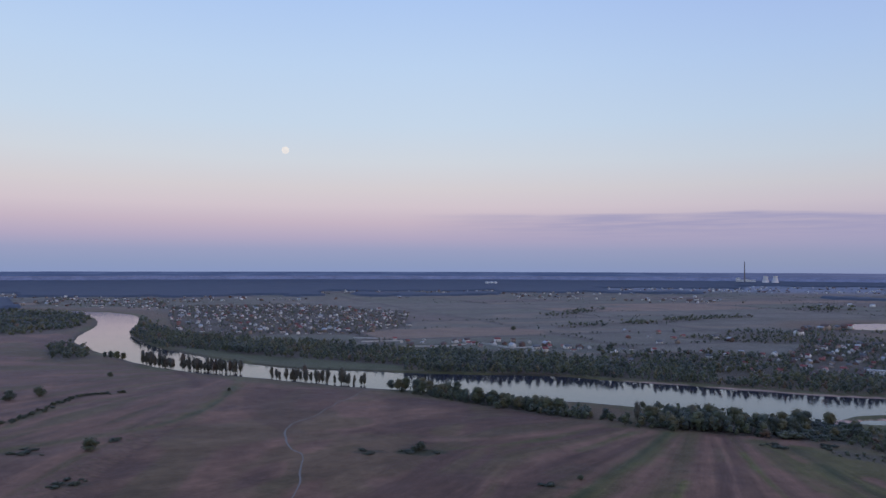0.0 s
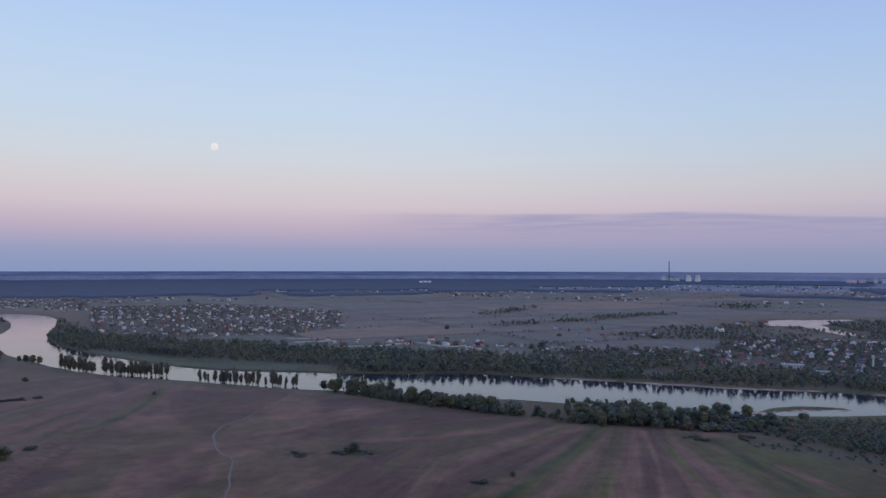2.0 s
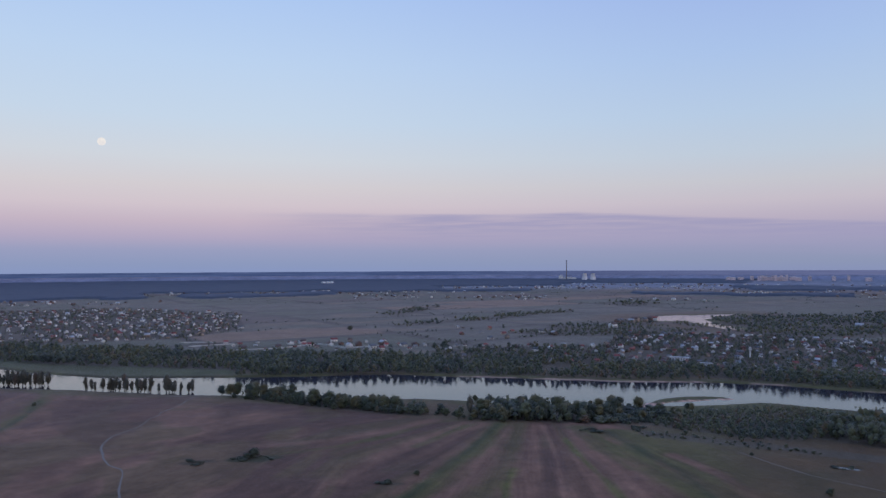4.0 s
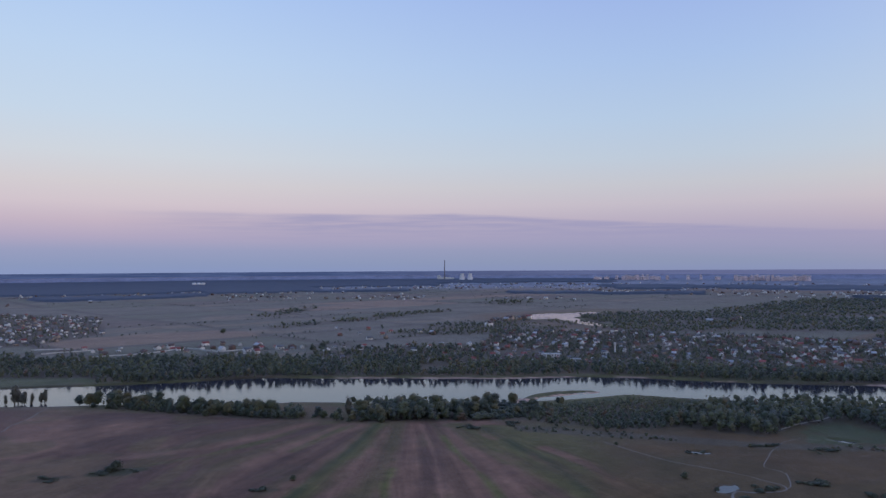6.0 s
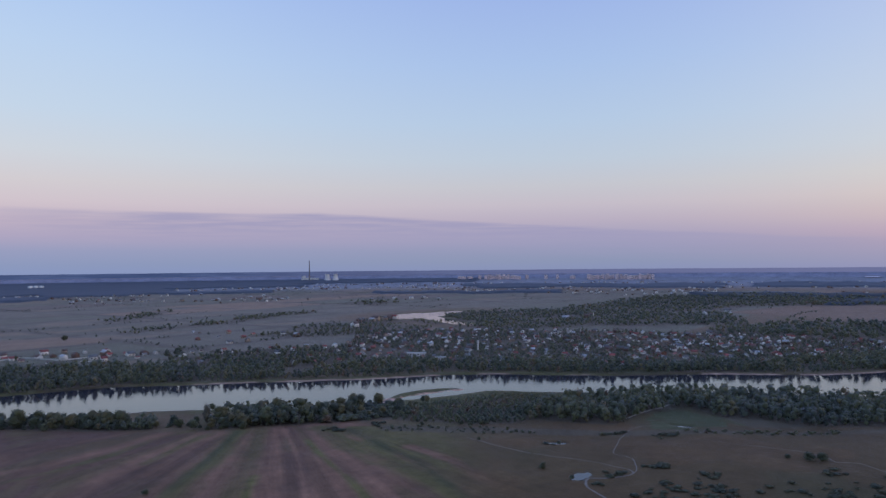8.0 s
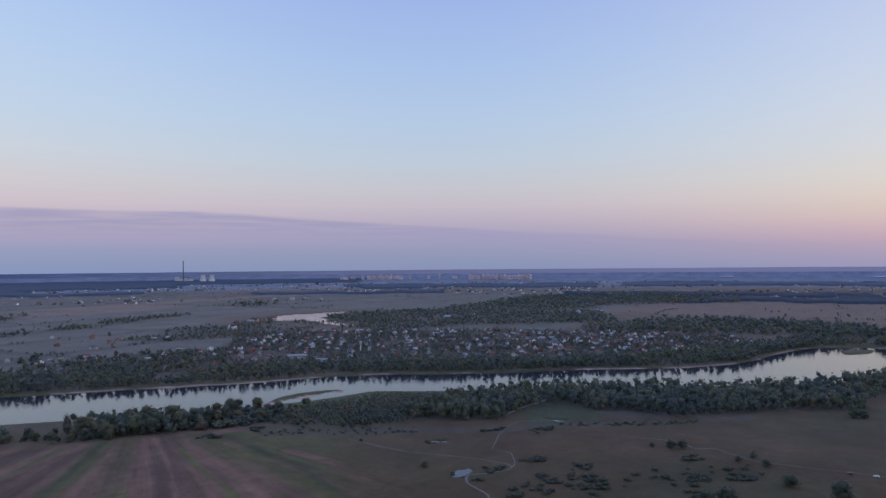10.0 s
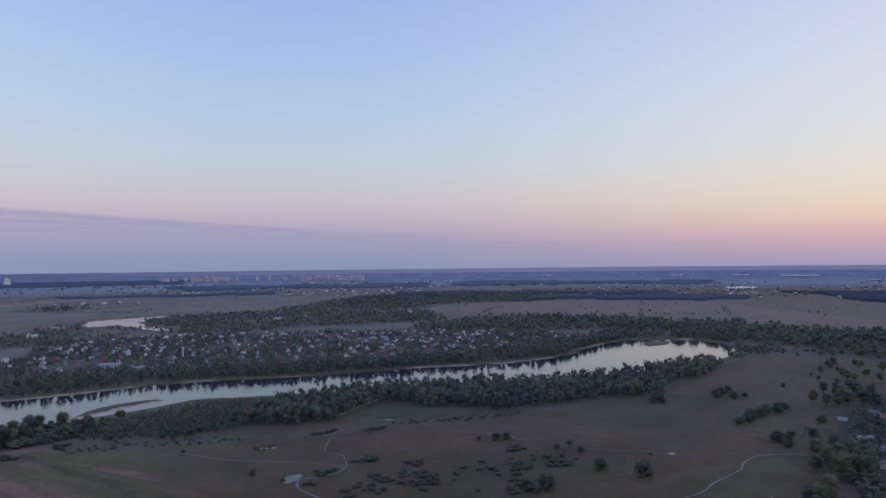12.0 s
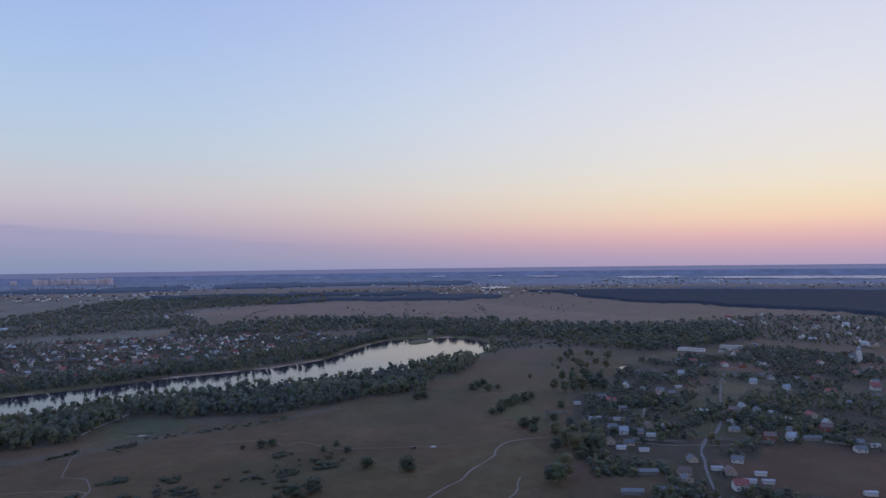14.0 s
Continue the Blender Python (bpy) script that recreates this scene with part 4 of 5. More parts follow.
# low scrub in loose patches: middle, spread, how many
SCRUB = [((325, 220), 13, 26), ((311, 240), 12, 20), ((341, 171), 9, 14), ((285, 240), 7, 9), ((369, 194), 12, 18), ((392, 172), 12, 16), ((380, 182), 10, 14), ((334, 274), 5, 6), ((343, 270), 5, 6), ((347, 247), 6, 8), ((304, 279), 5, 12), ((287, 274), 3, 4), ((406, 207), 6, 7),
         ((326, 353), 6, 6), ((327, 432), 5, 7), ((378, 346), 5, 7), ((398, 320), 4, 5), ((407, 319), 4, 5), ((278, 497), 7, 10), ((248, 508), 8, 14), ((256, 473), 5, 7), ((222, 471), 6, 10), ((-268, 450), 9, 16), ((-206, 389), 8, 14), ((-48, 458), 6, 9), ((-227, 484), 4, 5), ((62, 386), 4, 5), ((-16, 460), 8, 10)]
for (x, y), spread, n in SCRUB:
    for i in range(n):
        plant(SHRUB, x + rng0.normal() * spread * 0.8, y + rng0.normal() * spread * 0.6, rng0.uniform(0.28, 0.7), "meadow scrub", 1.9)
row(SHRUB, [(-345, 505), (-335, 534), (-332, 553), (-332, 572), (-336, 623), (-333, 655), (-299, 668)], 2.4, 2.2, 0.75, "hedge in the pasture", 0.4)


# ---------------------------------------------------------------- woods (uncountable)
def wood_templates(lobes, leaves, leaf, count, seed):
    return [crown_arrays(np.random.default_rng(seed + i), lobes, leaves, leaf, 1.0, 0.74, 0.06) for i in range(count)]


FINE, MEDIUM, COARSE = wood_templates(5, 28, 0.054, 9, 900), wood_templates(3, 10, 0.080, 7, 920), wood_templates(1, 7, 0.16, 5, 940)


def stand(name, xs, ys, heights, tints, label, category="woods", spread=1.0, mat=M_WOODLEAF):
    """Many trees as one mesh."""
    vs, fs, ns, ts, n = [], [], [], [], 0
    rng = np.random.default_rng(len(xs) + 17)
    for x, y, h, tint in zip(xs, ys, heights, tints):
        d = math.hypot(x, y)
        bank_ = FINE if d < (420 if category == "trees" else 580) else MEDIUM if d < 1350 else COARSE
        v_, f_, n_ = bank_[rng.integers(len(bank_))]
        (gx, gy, gz), s = squeeze(x, y)
        a = rng.random() * math.tau
        c, sn = math.cos(a) * h * s * spread, math.sin(a) * h * s * spread
        out = np.empty_like(v_)
        out[:, 0], out[:, 1], out[:, 2] = gx + v_[:, 0] * c - v_[:, 1] * sn, gy + v_[:, 0] * sn + v_[:, 1] * c, gz - 0.4 * s + v_[:, 2] * h * s
        vs.append(out)
        fs.append(f_ + n)
        ns.append(np.stack([n_[:, 0] * math.cos(a) - n_[:, 1] * math.sin(a), n_[:, 0] * math.sin(a) + n_[:, 1] * math.cos(a), n_[:, 2]], 1))
        ts.append(np.full(len(out), tint))
        n += len(out)
    me = rounded(array_mesh(name, np.vstack(vs), np.vstack(fs)), np.vstack(ns))
    me.attributes.new("tint", "FLOAT", "POINT").data.foreach_set("value", np.concatenate(ts).astype(np.float32))
    me.materials.append(mat)
    return tagged(new(name, me), label, category, kind="stuff")


WOOD_LABELS = {"willows": "grey-green willow scrub beside the river", "near_bank_east": "dense mixed woodland on the near river bank", "hedge_a": "straggling field hedge on the plain"}
for i, (name, (outline, gap, height, autumn)) in enumerate(WOODS.items()):
    rng = np.random.default_rng(40 + i)
    x, y = scatter(outline, gap, rng)
    keep = (river_edge(x, y) > 5) & (fnoise(x, y, 60, 80 + i) > (0.45 if name == "scrub_edge" else 0.36 if "hedge" in name else 0.30))
    for q in (1.0, 1.02, 1.04, 1.06):
        keep &= pond_depth(x * q, y * q) < -0.35
    x, y = x[keep], y[keep]
    h = height * rng.uniform(0.6, 1.2, len(x)) * (0.75 + 0.5 * fnoise(x, y, 70, 90))
    if name == "willows":
        h *= np.clip(river_edge(x, y) / 45, 0.3, 1)
    tint = np.clip(0.15 + 0.35 * rng.random(len(x)) + 1.0 * (fnoise(x, y, 48, 95) - 0.45) + (rng.random(len(x)) < autumn * 0.25) * 0.35, 0, 1)
    stand("hedge" if "hedge" in name else "woodland", x, y, h, tint, WOOD_LABELS.get(name, "mixed deciduous woodland in early autumn green"), "woods", 2.3 if name in ("scrub_edge", "bank_scrub") else 1.3 if name == "willows" else min(2.0, max(1.0, gap / 9.0)))

# trees crowding both banks of the river
rng = np.random.default_rng(66)
bx, by = scatter([(-700, 1500), (-250, 700), (330, 500), (700, 200), (1100, 150), (1180, 360), (800, 480), (300, 800), (-300, 1000), (-640, 1600)], 6.0, rng)
e = river_edge(bx, by)
over_ = river_edge(bx * 0.955, by * 0.955) < 0
isle = np.minimum(line_distance(ISLAND, bx, by), np.minimum(line_distance(SPIT, bx, by), line_distance(SANDBAR, bx, by))) < 16
keep = (e > np.where(bx > 170, 8.0, 1.0)) & (e < 26) & over_ & ~isle & (fnoise(bx, by, 55, 85) > 0.30) & ~((bx > -400) & (bx < -30) & (by > 815))
bx, by = bx[keep], by[keep]
stand("bank_trees", bx, by, rng.uniform(5, 12.5, len(bx)), np.clip(rng.normal(0.4, 0.22, len(bx)), 0, 1), "close row of leaning willows and alders on the far bank", spread=0.9)

# far forest: a closed, billowing canopy, with haze painted into its blue-grey leaf colours
M_HAZED_PINE = foliage("hazed_pine_canopy", [(0.0, (0.050, 0.062, 0.086)), (1.0, (0.064, 0.076, 0.100))], haze_sheen=0.06)
# the far canopy is painted paler and bluer, as thicker haze would leave it
M_HAZED_FAR = foliage("hazed_far_canopy", [(0.0, (0.104, 0.128, 0.166)), (1.0, (0.138, 0.160, 0.198))], haze_sheen=0.22)


def canopy(name, label, bearing, until, first, last, mat):
    ca = np.radians(np.arange(bearing, until, 0.22))
    cd = [first]
    while cd[-1] < last:
        cd.append(cd[-1] * 1.012)
    A, D = np.meshgrid(ca, np.array(cd))
    x, y = (D * np.sin(A)).ravel(), (D * np.cos(A)).ravel()
    inside_ = forest_mask(x, y)
    h = np.where(inside_, 3 + 4 * vnoise(x, y, 15, 201) + 3 * vnoise(x, y, 140, 202), -3.0)
    r = np.hypot(x, y)
    s = np.where(r <= REACH, 1.0, (REACH + TAIL * (1 - np.exp(-np.maximum(r - REACH, 0) / TAIL))) / r)
    verts = np.stack([x * s, y * s, EYE * (1 - s) + h * s], 1)
    nr, na = A.shape
    i, j = np.meshgrid(np.arange(nr - 1), np.arange(na - 1), indexing="ij")
    faces = np.stack([i * na + j, i * na + j + 1, (i + 1) * na + j + 1, (i + 1) * na + j], -1).reshape(-1, 4)
    faces = faces[inside_[faces].any(1)]
    used = np.unique(faces)
    back = np.zeros(len(verts), int)
    back[used] = np.arange(len(used))
    me = array_mesh(name, verts[used], back[faces])
    me.materials.append(mat)
    return tagged(new(name, me), label, "woods", kind="stuff")


# mixed forest: painted haze between that of the pines and the far forest
M_HAZED_MIXED = foliage("hazed_mixed_canopy", [(0.0, (0.074, 0.090, 0.112)), (1.0, (0.092, 0.106, 0.124))], haze_sheen=0.14)
canopy("pine_forest", "dark pine forest beyond the village", 82.0, 113.0, 1500.0, 2990.0, M_HAZED_PINE)
canopy("mixed_forest", "belt of mixed forest across the southern plain", 50.0, 82.0, 1500.0, 2990.0, M_HAZED_MIXED)
canopy("far_forest", "far forest closing the plain, blued by painted haze", 50.0, 82.0, 3000.0, 6600.0, M_HAZED_FAR)
canopy("far_forest", "far forest closing the plain, blued by painted haze", -38.0, 50.0, 1500.0, 6600.0, M_HAZED_FAR)
canopy("far_forest", "far forest closing the plain, blued by painted haze", 82.0, 113.0, 3000.0, 6600.0, M_HAZED_FAR)
rng = np.random.default_rng(77)
# hedgerows along the field edges of the plain
hx, hy = rng.uniform(-1600, 2600, 90000), rng.uniform(300, 4300, 90000)
gx_, gy_ = hx * 0.9 + hy * 0.35 + 60 * vnoise(hx, hy, 500, 2), hy * 0.95 - hx * 0.3 + 40 * vnoise(hx, hy, 400, 4)
near_line = np.minimum(np.abs((gx_ / 330 + 0.5) % 1 - 0.5) * 330, np.abs((gy_ / 190 + 0.5) % 1 - 0.5) * 190) < 7
keep = near_line & (np.hypot(hx, hy) > 980) & (river_edge(hx, hy) > 60) & (fnoise(hx, hy, 230, 111) > 0.53) & ~forest_mask(hx, hy) & (np.degrees(np.arctan2(hx, hy)) > -34)
hx, hy = hx[keep][:3000], hy[keep][:3000]
stand("hedgerow_trees", hx, hy, rng.uniform(2.5, 6, len(hx)), np.clip(rng.normal(0.2, 0.12, len(hx)), 0, 0.5), "broken hedgerows between the fields of the plain", spread=1.4)
# lone trees and thickets on the plain
fa, fd = rng.uniform(-34, 112, 800), 950 * (5200 / 950) ** rng.random(800)
fx, fy = fd * np.sin(np.radians(fa)), fd * np.cos(np.radians(fa))
keep = (river_edge(fx, fy) > 12) & (fnoise(fx, fy, 330, 101) > 0.52) & ~forest_mask(fx, fy)
fx, fy = fx[keep], fy[keep]
stand("scattered_trees", fx, fy, rng.uniform(4, 11, len(fx)), np.clip(rng.normal(0.2, 0.14, len(fx)), 0, 0.5), "scattered trees and thickets on the plain", spread=1.1)


# ---------------------------------------------------------------- the power station and the far town
M_CONCRETE = plain("pale_concrete", (0.62, 0.58, 0.56), 0.85, 0.12, 0.02)
M_CHIMNEY = plain("dark_chimney", (0.16, 0.14, 0.15), 0.85, 0.15, 0.03)
M_WHITE = plain("white_cladding", (0.72, 0.70, 0.68), 0.6, 0.12, 0.05, per_object=0.1)
# pale pink: the haze over the far town is put into the panel colour
M_PANELS = plain("tower_block_panels", (0.76, 0.58, 0.57), 0.8, 0.15, 0.02, per_object=0.18)
M_GLASS = plain("dark_panes", (0.05, 0.055, 0.065), 0.15, 0.1, 0.5)


def lathe(rows, sides=28):
    bm = bmesh.new()
    rings = [[bm.verts.new((r * math.cos(i * math.tau / sides), r * math.sin(i * math.tau / sides), z)) for i in range(sides)] for r, z in rows]
    for lo, hi in zip(rings, rings[1:]):
        for i in range(sides):
            bm.faces.new((lo[i], lo[(i + 1) % sides], hi[(i + 1) % sides], hi[i]))
    return bm


def box(bm, x0, x1, y0, y1, z0, z1):
    v_ = [bm.verts.new(p) for p in ((x0, y0, z0), (x1, y0, z0), (x1, y1, z0), (x0, y1, z0), (x0, y0, z1), (x1, y0, z1), (x1, y1, z1), (x0, y1, z1))]
    for f_ in ((3, 2, 1, 0), (4, 5, 6, 7), (0, 1, 5, 4), (1, 2, 6, 5), (2, 3, 7, 6), (3, 0, 4, 7)):
        bm.faces.new([v_[i] for i in f_])
    return bm


def seat(az, d, face=True):
    """The pose and scale of a thing at that bearing and plan distance, turned to the camera."""
    (x, y, z), s = squeeze(*polar(az, d))
    return pose(x, y, z - 1.5 * s, 0, 0, -az if face else 0) @ Matrix.Diagonal((s, s, s, 1))


chimney = tagged(new("power_station_chimney"), "very tall slender dark power station chimney", "chimney")
part("shaft", lathe([(6.5, 0), (4.6, 60), (3.8, 120), (3.3, 172), (3.7, 172.5), (3.7, 176), (2.7, 176), (2.5, 160)], 24), M_CHIMNEY, chimney)
for z in (60, 110, 150):
    part("gallery", lathe([(4.6 - z * 0.008, z), (5.9 - z * 0.008, z), (5.9 - z * 0.008, z + 1.4), (4.6 - z * 0.008, z + 1.4)], 24), M_CHIMNEY, chimney)
chimney.matrix_basis = seat(23.3, 6280)

tower = tagged(new("cooling_tower"), "pale concrete waisted cooling tower with steam-stained rim", "tower", "cooling towers")
part("shell", lathe([(30, 4), (25, 14), (20, 28), (17, 42), (16.5, 50), (17.5, 58), (16.7, 58), (15.6, 50), (16, 42)], 36), M_CONCRETE, tower)
for i in range(18):
    a = i * math.tau / 18
    leg = bmesh.new()
    box(leg, 29.2, 30.4, -0.6, 0.6, 0, 4.2)
    part("leg", leg, M_CONCRETE, tower).rotation_euler = (0, 0, a)
tower.matrix_basis = seat(24.73, 6200)
copy_thing(tower, Matrix.Identity(4)).matrix_basis = seat(25.38, 6190)


def slab_block(name, label, w, depth, h, floors, bays, wall, category="building", group=""):
    root = tagged(new(name), label, category, group)
    part("wall", box(bmesh.new(), -w / 2, w / 2, 0, depth, -2, h), wall, root)
    part("roof", box(bmesh.new(), -w / 2 - .4, w / 2 + .4, -.4, depth + .4, h, h + 1.2), M_CONCRETE, root)
    part("stair_tower", box(bmesh.new(), -w * .1, w * .1, depth * .3, depth * .7, h + 1.2, h + 4.5), wall, root)
    rows_ = bmesh.new()
    for f_ in range(floors):
        z0 = (f_ + 0.35) * h / floors
        for b in range(bays):
            x0 = -w / 2 + (b + 0.22) * w / bays
            box(rows_, x0, x0 + 0.45 * w / bays, -0.12, 0.1, z0, z0 + 0.38 * h / floors)
    tagged(part("glazing", rows_, M_GLASS, root), kind="stuff")
    return root


hall = slab_block("turbine_hall", "long pale turbine hall beside the power station chimney", 150, 40, 24, 2, 20, M_WHITE)
hall.matrix_basis = seat(23.37, 6260)
hall2 = slab_block("boiler_house", "tall pale boiler house of the power station", 34, 30, 40, 3, 6, M_WHITE)
hall2.matrix_basis = seat(22.85, 6270)

tank = tagged(new("storage_tank"), "white round storage tank at the forest edge", "tank", "white storage tanks")
part("shell", lathe([(14, -1), (14, 16), (13.6, 16.5)], 24), M_WHITE, tank)
part("dome", lathe([(14, 16), (12, 18), (8, 19.4), (3, 20), (0.1, 20.1)], 24), M_WHITE, tank)
tank.matrix_basis = seat(3.61, 5060)
for az in (3.95, 4.28):
    copy_thing(tank, Matrix.Identity(4)).matrix_basis = seat(az, 5060)

BLOCKS = [slab_block("tower_block", "distant pale panel tower block above the plain", w, 16, h, fl, bays, M_PANELS, "building", "far tower blocks") for w, h, fl, bays in ((26, 36, 12, 6), (44, 28, 9, 9), (20, 42, 14, 5))]
rng = np.random.default_rng(5)
taken = set()
for lo, hi, n, d in ((45.7, 50.9, 26, 5750), (37.5, 40.3, 13, 6000), (40.6, 45.3, 4, 6100), (35.2, 37.3, 4, 6000)):
    for i in range(n):
        b = int(rng.integers(3))
        m = seat(lo + (hi - lo) * (i + rng.random() * .7) / n, d + rng.uniform(-150, 250))
        if b in taken:
            copy_thing(BLOCKS[b], Matrix.Identity(4)).matrix_basis = m
        else:
            taken.add(b)
            BLOCKS[b].matrix_basis = m

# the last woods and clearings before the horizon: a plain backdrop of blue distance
m_back, n_, s_ = material("glowing_blue_haze")
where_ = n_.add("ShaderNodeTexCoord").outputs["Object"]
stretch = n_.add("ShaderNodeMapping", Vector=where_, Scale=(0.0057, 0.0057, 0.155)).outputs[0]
# haze colours glow from the wall itself, paler towards the south
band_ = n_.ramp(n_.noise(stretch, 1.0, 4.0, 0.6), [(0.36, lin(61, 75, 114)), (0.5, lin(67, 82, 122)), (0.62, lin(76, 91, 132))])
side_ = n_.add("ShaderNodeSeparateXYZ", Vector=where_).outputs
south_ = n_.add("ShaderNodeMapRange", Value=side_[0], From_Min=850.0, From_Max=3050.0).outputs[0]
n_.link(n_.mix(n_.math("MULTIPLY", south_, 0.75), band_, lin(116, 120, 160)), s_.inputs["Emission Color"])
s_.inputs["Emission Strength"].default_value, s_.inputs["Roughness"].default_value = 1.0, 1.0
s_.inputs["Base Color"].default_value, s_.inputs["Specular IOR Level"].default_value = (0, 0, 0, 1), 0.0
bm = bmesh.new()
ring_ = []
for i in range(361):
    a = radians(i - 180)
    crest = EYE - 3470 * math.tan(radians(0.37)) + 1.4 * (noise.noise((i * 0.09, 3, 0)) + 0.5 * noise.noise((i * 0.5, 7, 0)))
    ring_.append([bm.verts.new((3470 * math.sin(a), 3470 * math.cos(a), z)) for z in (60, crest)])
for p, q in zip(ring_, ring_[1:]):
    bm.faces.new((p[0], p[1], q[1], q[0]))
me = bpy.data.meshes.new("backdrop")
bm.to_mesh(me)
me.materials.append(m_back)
tagged(new("backdrop", me), "glowing backdrop of hazy far woods and clearings at the horizon", "backdrop", kind="structure")

# the nearly full moon, standing over the eastern plain
m_moon, n_, s_ = material("moon_face")
spots = n_.noise(n_.add("ShaderNodeTexCoord").outputs["Object"], 0.07, 3.0)
n_.link(n_.mix(n_.math("MULTIPLY_ADD", spots, 2.0, -0.6, True), lin(226, 222, 224), lin(246, 240, 232)), s_.inputs["Emission Color"])
s_.inputs["Emission Strength"].default_value = 1.0
s_.inputs["Base Color"].default_value = (0, 0, 0, 1)
s_.inputs["Specular IOR Level"].default_value = 0.0
bm = bmesh.new()
bmesh.ops.create_uvsphere(bm, u_segments=32, v_segments=16, radius=17.1)
me = bpy.data.meshes.new("moon")
bm.to_mesh(me)
me.materials.append(m_moon)
moon = tagged(new("moon", smooth(me)), "pale nearly full moon in the dusk sky", "moon", kind="structure")
mx, my = polar(-12.76, 3390 * math.cos(radians(9.27)))
moon.matrix_basis = pose(mx, my, EYE + 3390 * math.sin(radians(9.27)))


# ---------------------------------------------------------------- houses
M_PLASTER = plain("white_plaster", (0.56, 0.53, 0.52), 0.85, 0.14, 0.8, per_object=0.12)
M_BRICK = plain("pale_brick", (0.42, 0.33, 0.27), 0.85, 0.18, 0.9, per_object=0.15)
M_REDBRICK = plain("red_brick", (0.26, 0.10, 0.075), 0.85, 0.18, 0.9, per_object=0.15)
M_SLATE = plain("grey_fibre_roof", (0.15, 0.145, 0.155), 0.85, 0.22, 0.7, per_object=0.2)
M_REDROOF = plain("dull_red_roof", (0.28, 0.075, 0.065), 0.6, 0.2, 0.7, per_object=0.2)
M_BROWNROOF = plain("brown_tin_roof", (0.14, 0.085, 0.075), 0.6, 0.2, 0.7, per_object=0.2)
M_TIN = plain("pale_tin_roof", (0.30, 0.30, 0.32), 0.45, 0.18, 0.6, metal=0.3, per_object=0.15)
M_FRAME = plain("white_window_frame", (0.75, 0.74, 0.72), 0.6, 0.1, 2.0)
M_PANE = plain("window_pane", (0.03, 0.035, 0.04), 0.08, 0.1, 1.0)
M_DOOR = plain("painted_door", (0.12, 0.09, 0.07), 0.7, 0.2, 1.5, per_object=0.3)
M_FENCE = plain("weathered_fence", (0.20, 0.185, 0.18), 0.85, 0.2, 0.8, per_object=0.2)


def prism(w, d, h, rise):
    """A gabled body: w along x, ridge along x."""
    bm = bmesh.new()
    rows = []
    for x in (-w / 2, w / 2):
        rows.append([bm.verts.new((x, y, z)) for y, z in ((-d / 2, -0.6), (d / 2, -0.6), (d / 2, h), (0, h + rise), (-d / 2, h))])
    a, b = rows
    for i in range(5):
        bm.faces.new((a[i], b[i], b[(i + 1) % 5], a[(i + 1) % 5]))
    bm.faces.new(a)
    bm.faces.new(b[::-1])
    bmesh.ops.recalc_face_normals(bm, faces=bm.faces)
    return bm


def gable_roof(w, d, h, rise, over=0.5, thick=0.18):
    """Two thick pitched slabs that meet at the ridge."""
    bm = bmesh.new()
    slope = rise / (d / 2)
    x = w / 2 + over
    for sgn in (-1, 1):
        e = d / 2 + over
        pts = ((0, h + rise + 0.03), (sgn * e, h - slope * over + 0.03))
        lo = [bm.verts.new((q, y, z)) for q in (-x, x) for y, z in pts]
        hi = [bm.verts.new((q, y, z + thick)) for q in (-x, x) for y, z in pts]
        for f_ in ((lo[0], lo[1], lo[3], lo[2]), (hi[2], hi[3], hi[1], hi[0]), (lo[0], hi[0], hi[1], lo[1]), (lo[2], lo[3], hi[3], hi[2]), (lo[1], hi[1], hi[3], lo[3]), (lo[0], lo[2], hi[2], hi[0])):
            bm.faces.new(f_)
    bmesh.ops.recalc_face_normals(bm, faces=bm.faces)
    return bm


def window_part(root, x, y, z, side, w=1.1, h=1.3):
    """A window on a wall. side: the degrees by which its face turns from -y."""
    f_ = part("window", box(bmesh.new(), -w / 2 - .12, w / 2 + .12, -0.07, 0.02, -0.12, h + .12), M_FRAME, root)
    f_.location, f_.rotation_euler = (x, y, z), (0, 0, radians(side))
    part("pane", box(bmesh.new(), -w / 2, w / 2, -0.09, -0.06, 0, h), M_PANE, f_)


def make_house(name, label, w, d, h, rise, wall, roof, floors=1, porch=False, category="house", bare=False):
    root = tagged(new(name), label, category, "village houses")
    part("wall", prism(w, d, h, rise), wall, root)
    part("roof", gable_roof(w, d, h, rise), roof, root)
    if not bare:
        cz = h + rise
        part("chimney", box(bmesh.new(), w * .18, w * .18 + .6, -.3, .3, h + rise * .4, cz + 0.9), M_REDBRICK, root)
        for f_ in range(floors):
            z = 1.0 + 2.7 * f_
            for x in (-w * .28, w * .28):
                window_part(root, x, -d / 2, z, 0)
                window_part(root, x, d / 2, z, 180)
        window_part(root, -w / 2, 0, 1.0 if floors == 1 else 3.6, -90)
        window_part(root, w / 2, 0, h - .1, 90, 0.9, 1.0)
    part("door", box(bmesh.new(), -.5, .5, -d / 2 - .06, -d / 2 + .02, -0.3, 2.0), M_DOOR, root)
    if porch:
        part("porch", box(bmesh.new(), -1.6, 1.6, -d / 2 - 2.2, -d / 2 - .07, 2.3, 2.5), roof, root)
        for x in (-1.4, 1.4):
            part("porch_post", box(bmesh.new(), x - .08, x + .08, -d / 2 - 2.1, -d / 2 - 1.94, -.4, 2.3), M_FRAME, root)
    return root


WHITE = make_house("cottage", "white plastered cottage with a grey fibre-sheet gable roof", 9.5, 7.5, 3.0, 2.6, M_PLASTER, M_SLATE, porch=True)
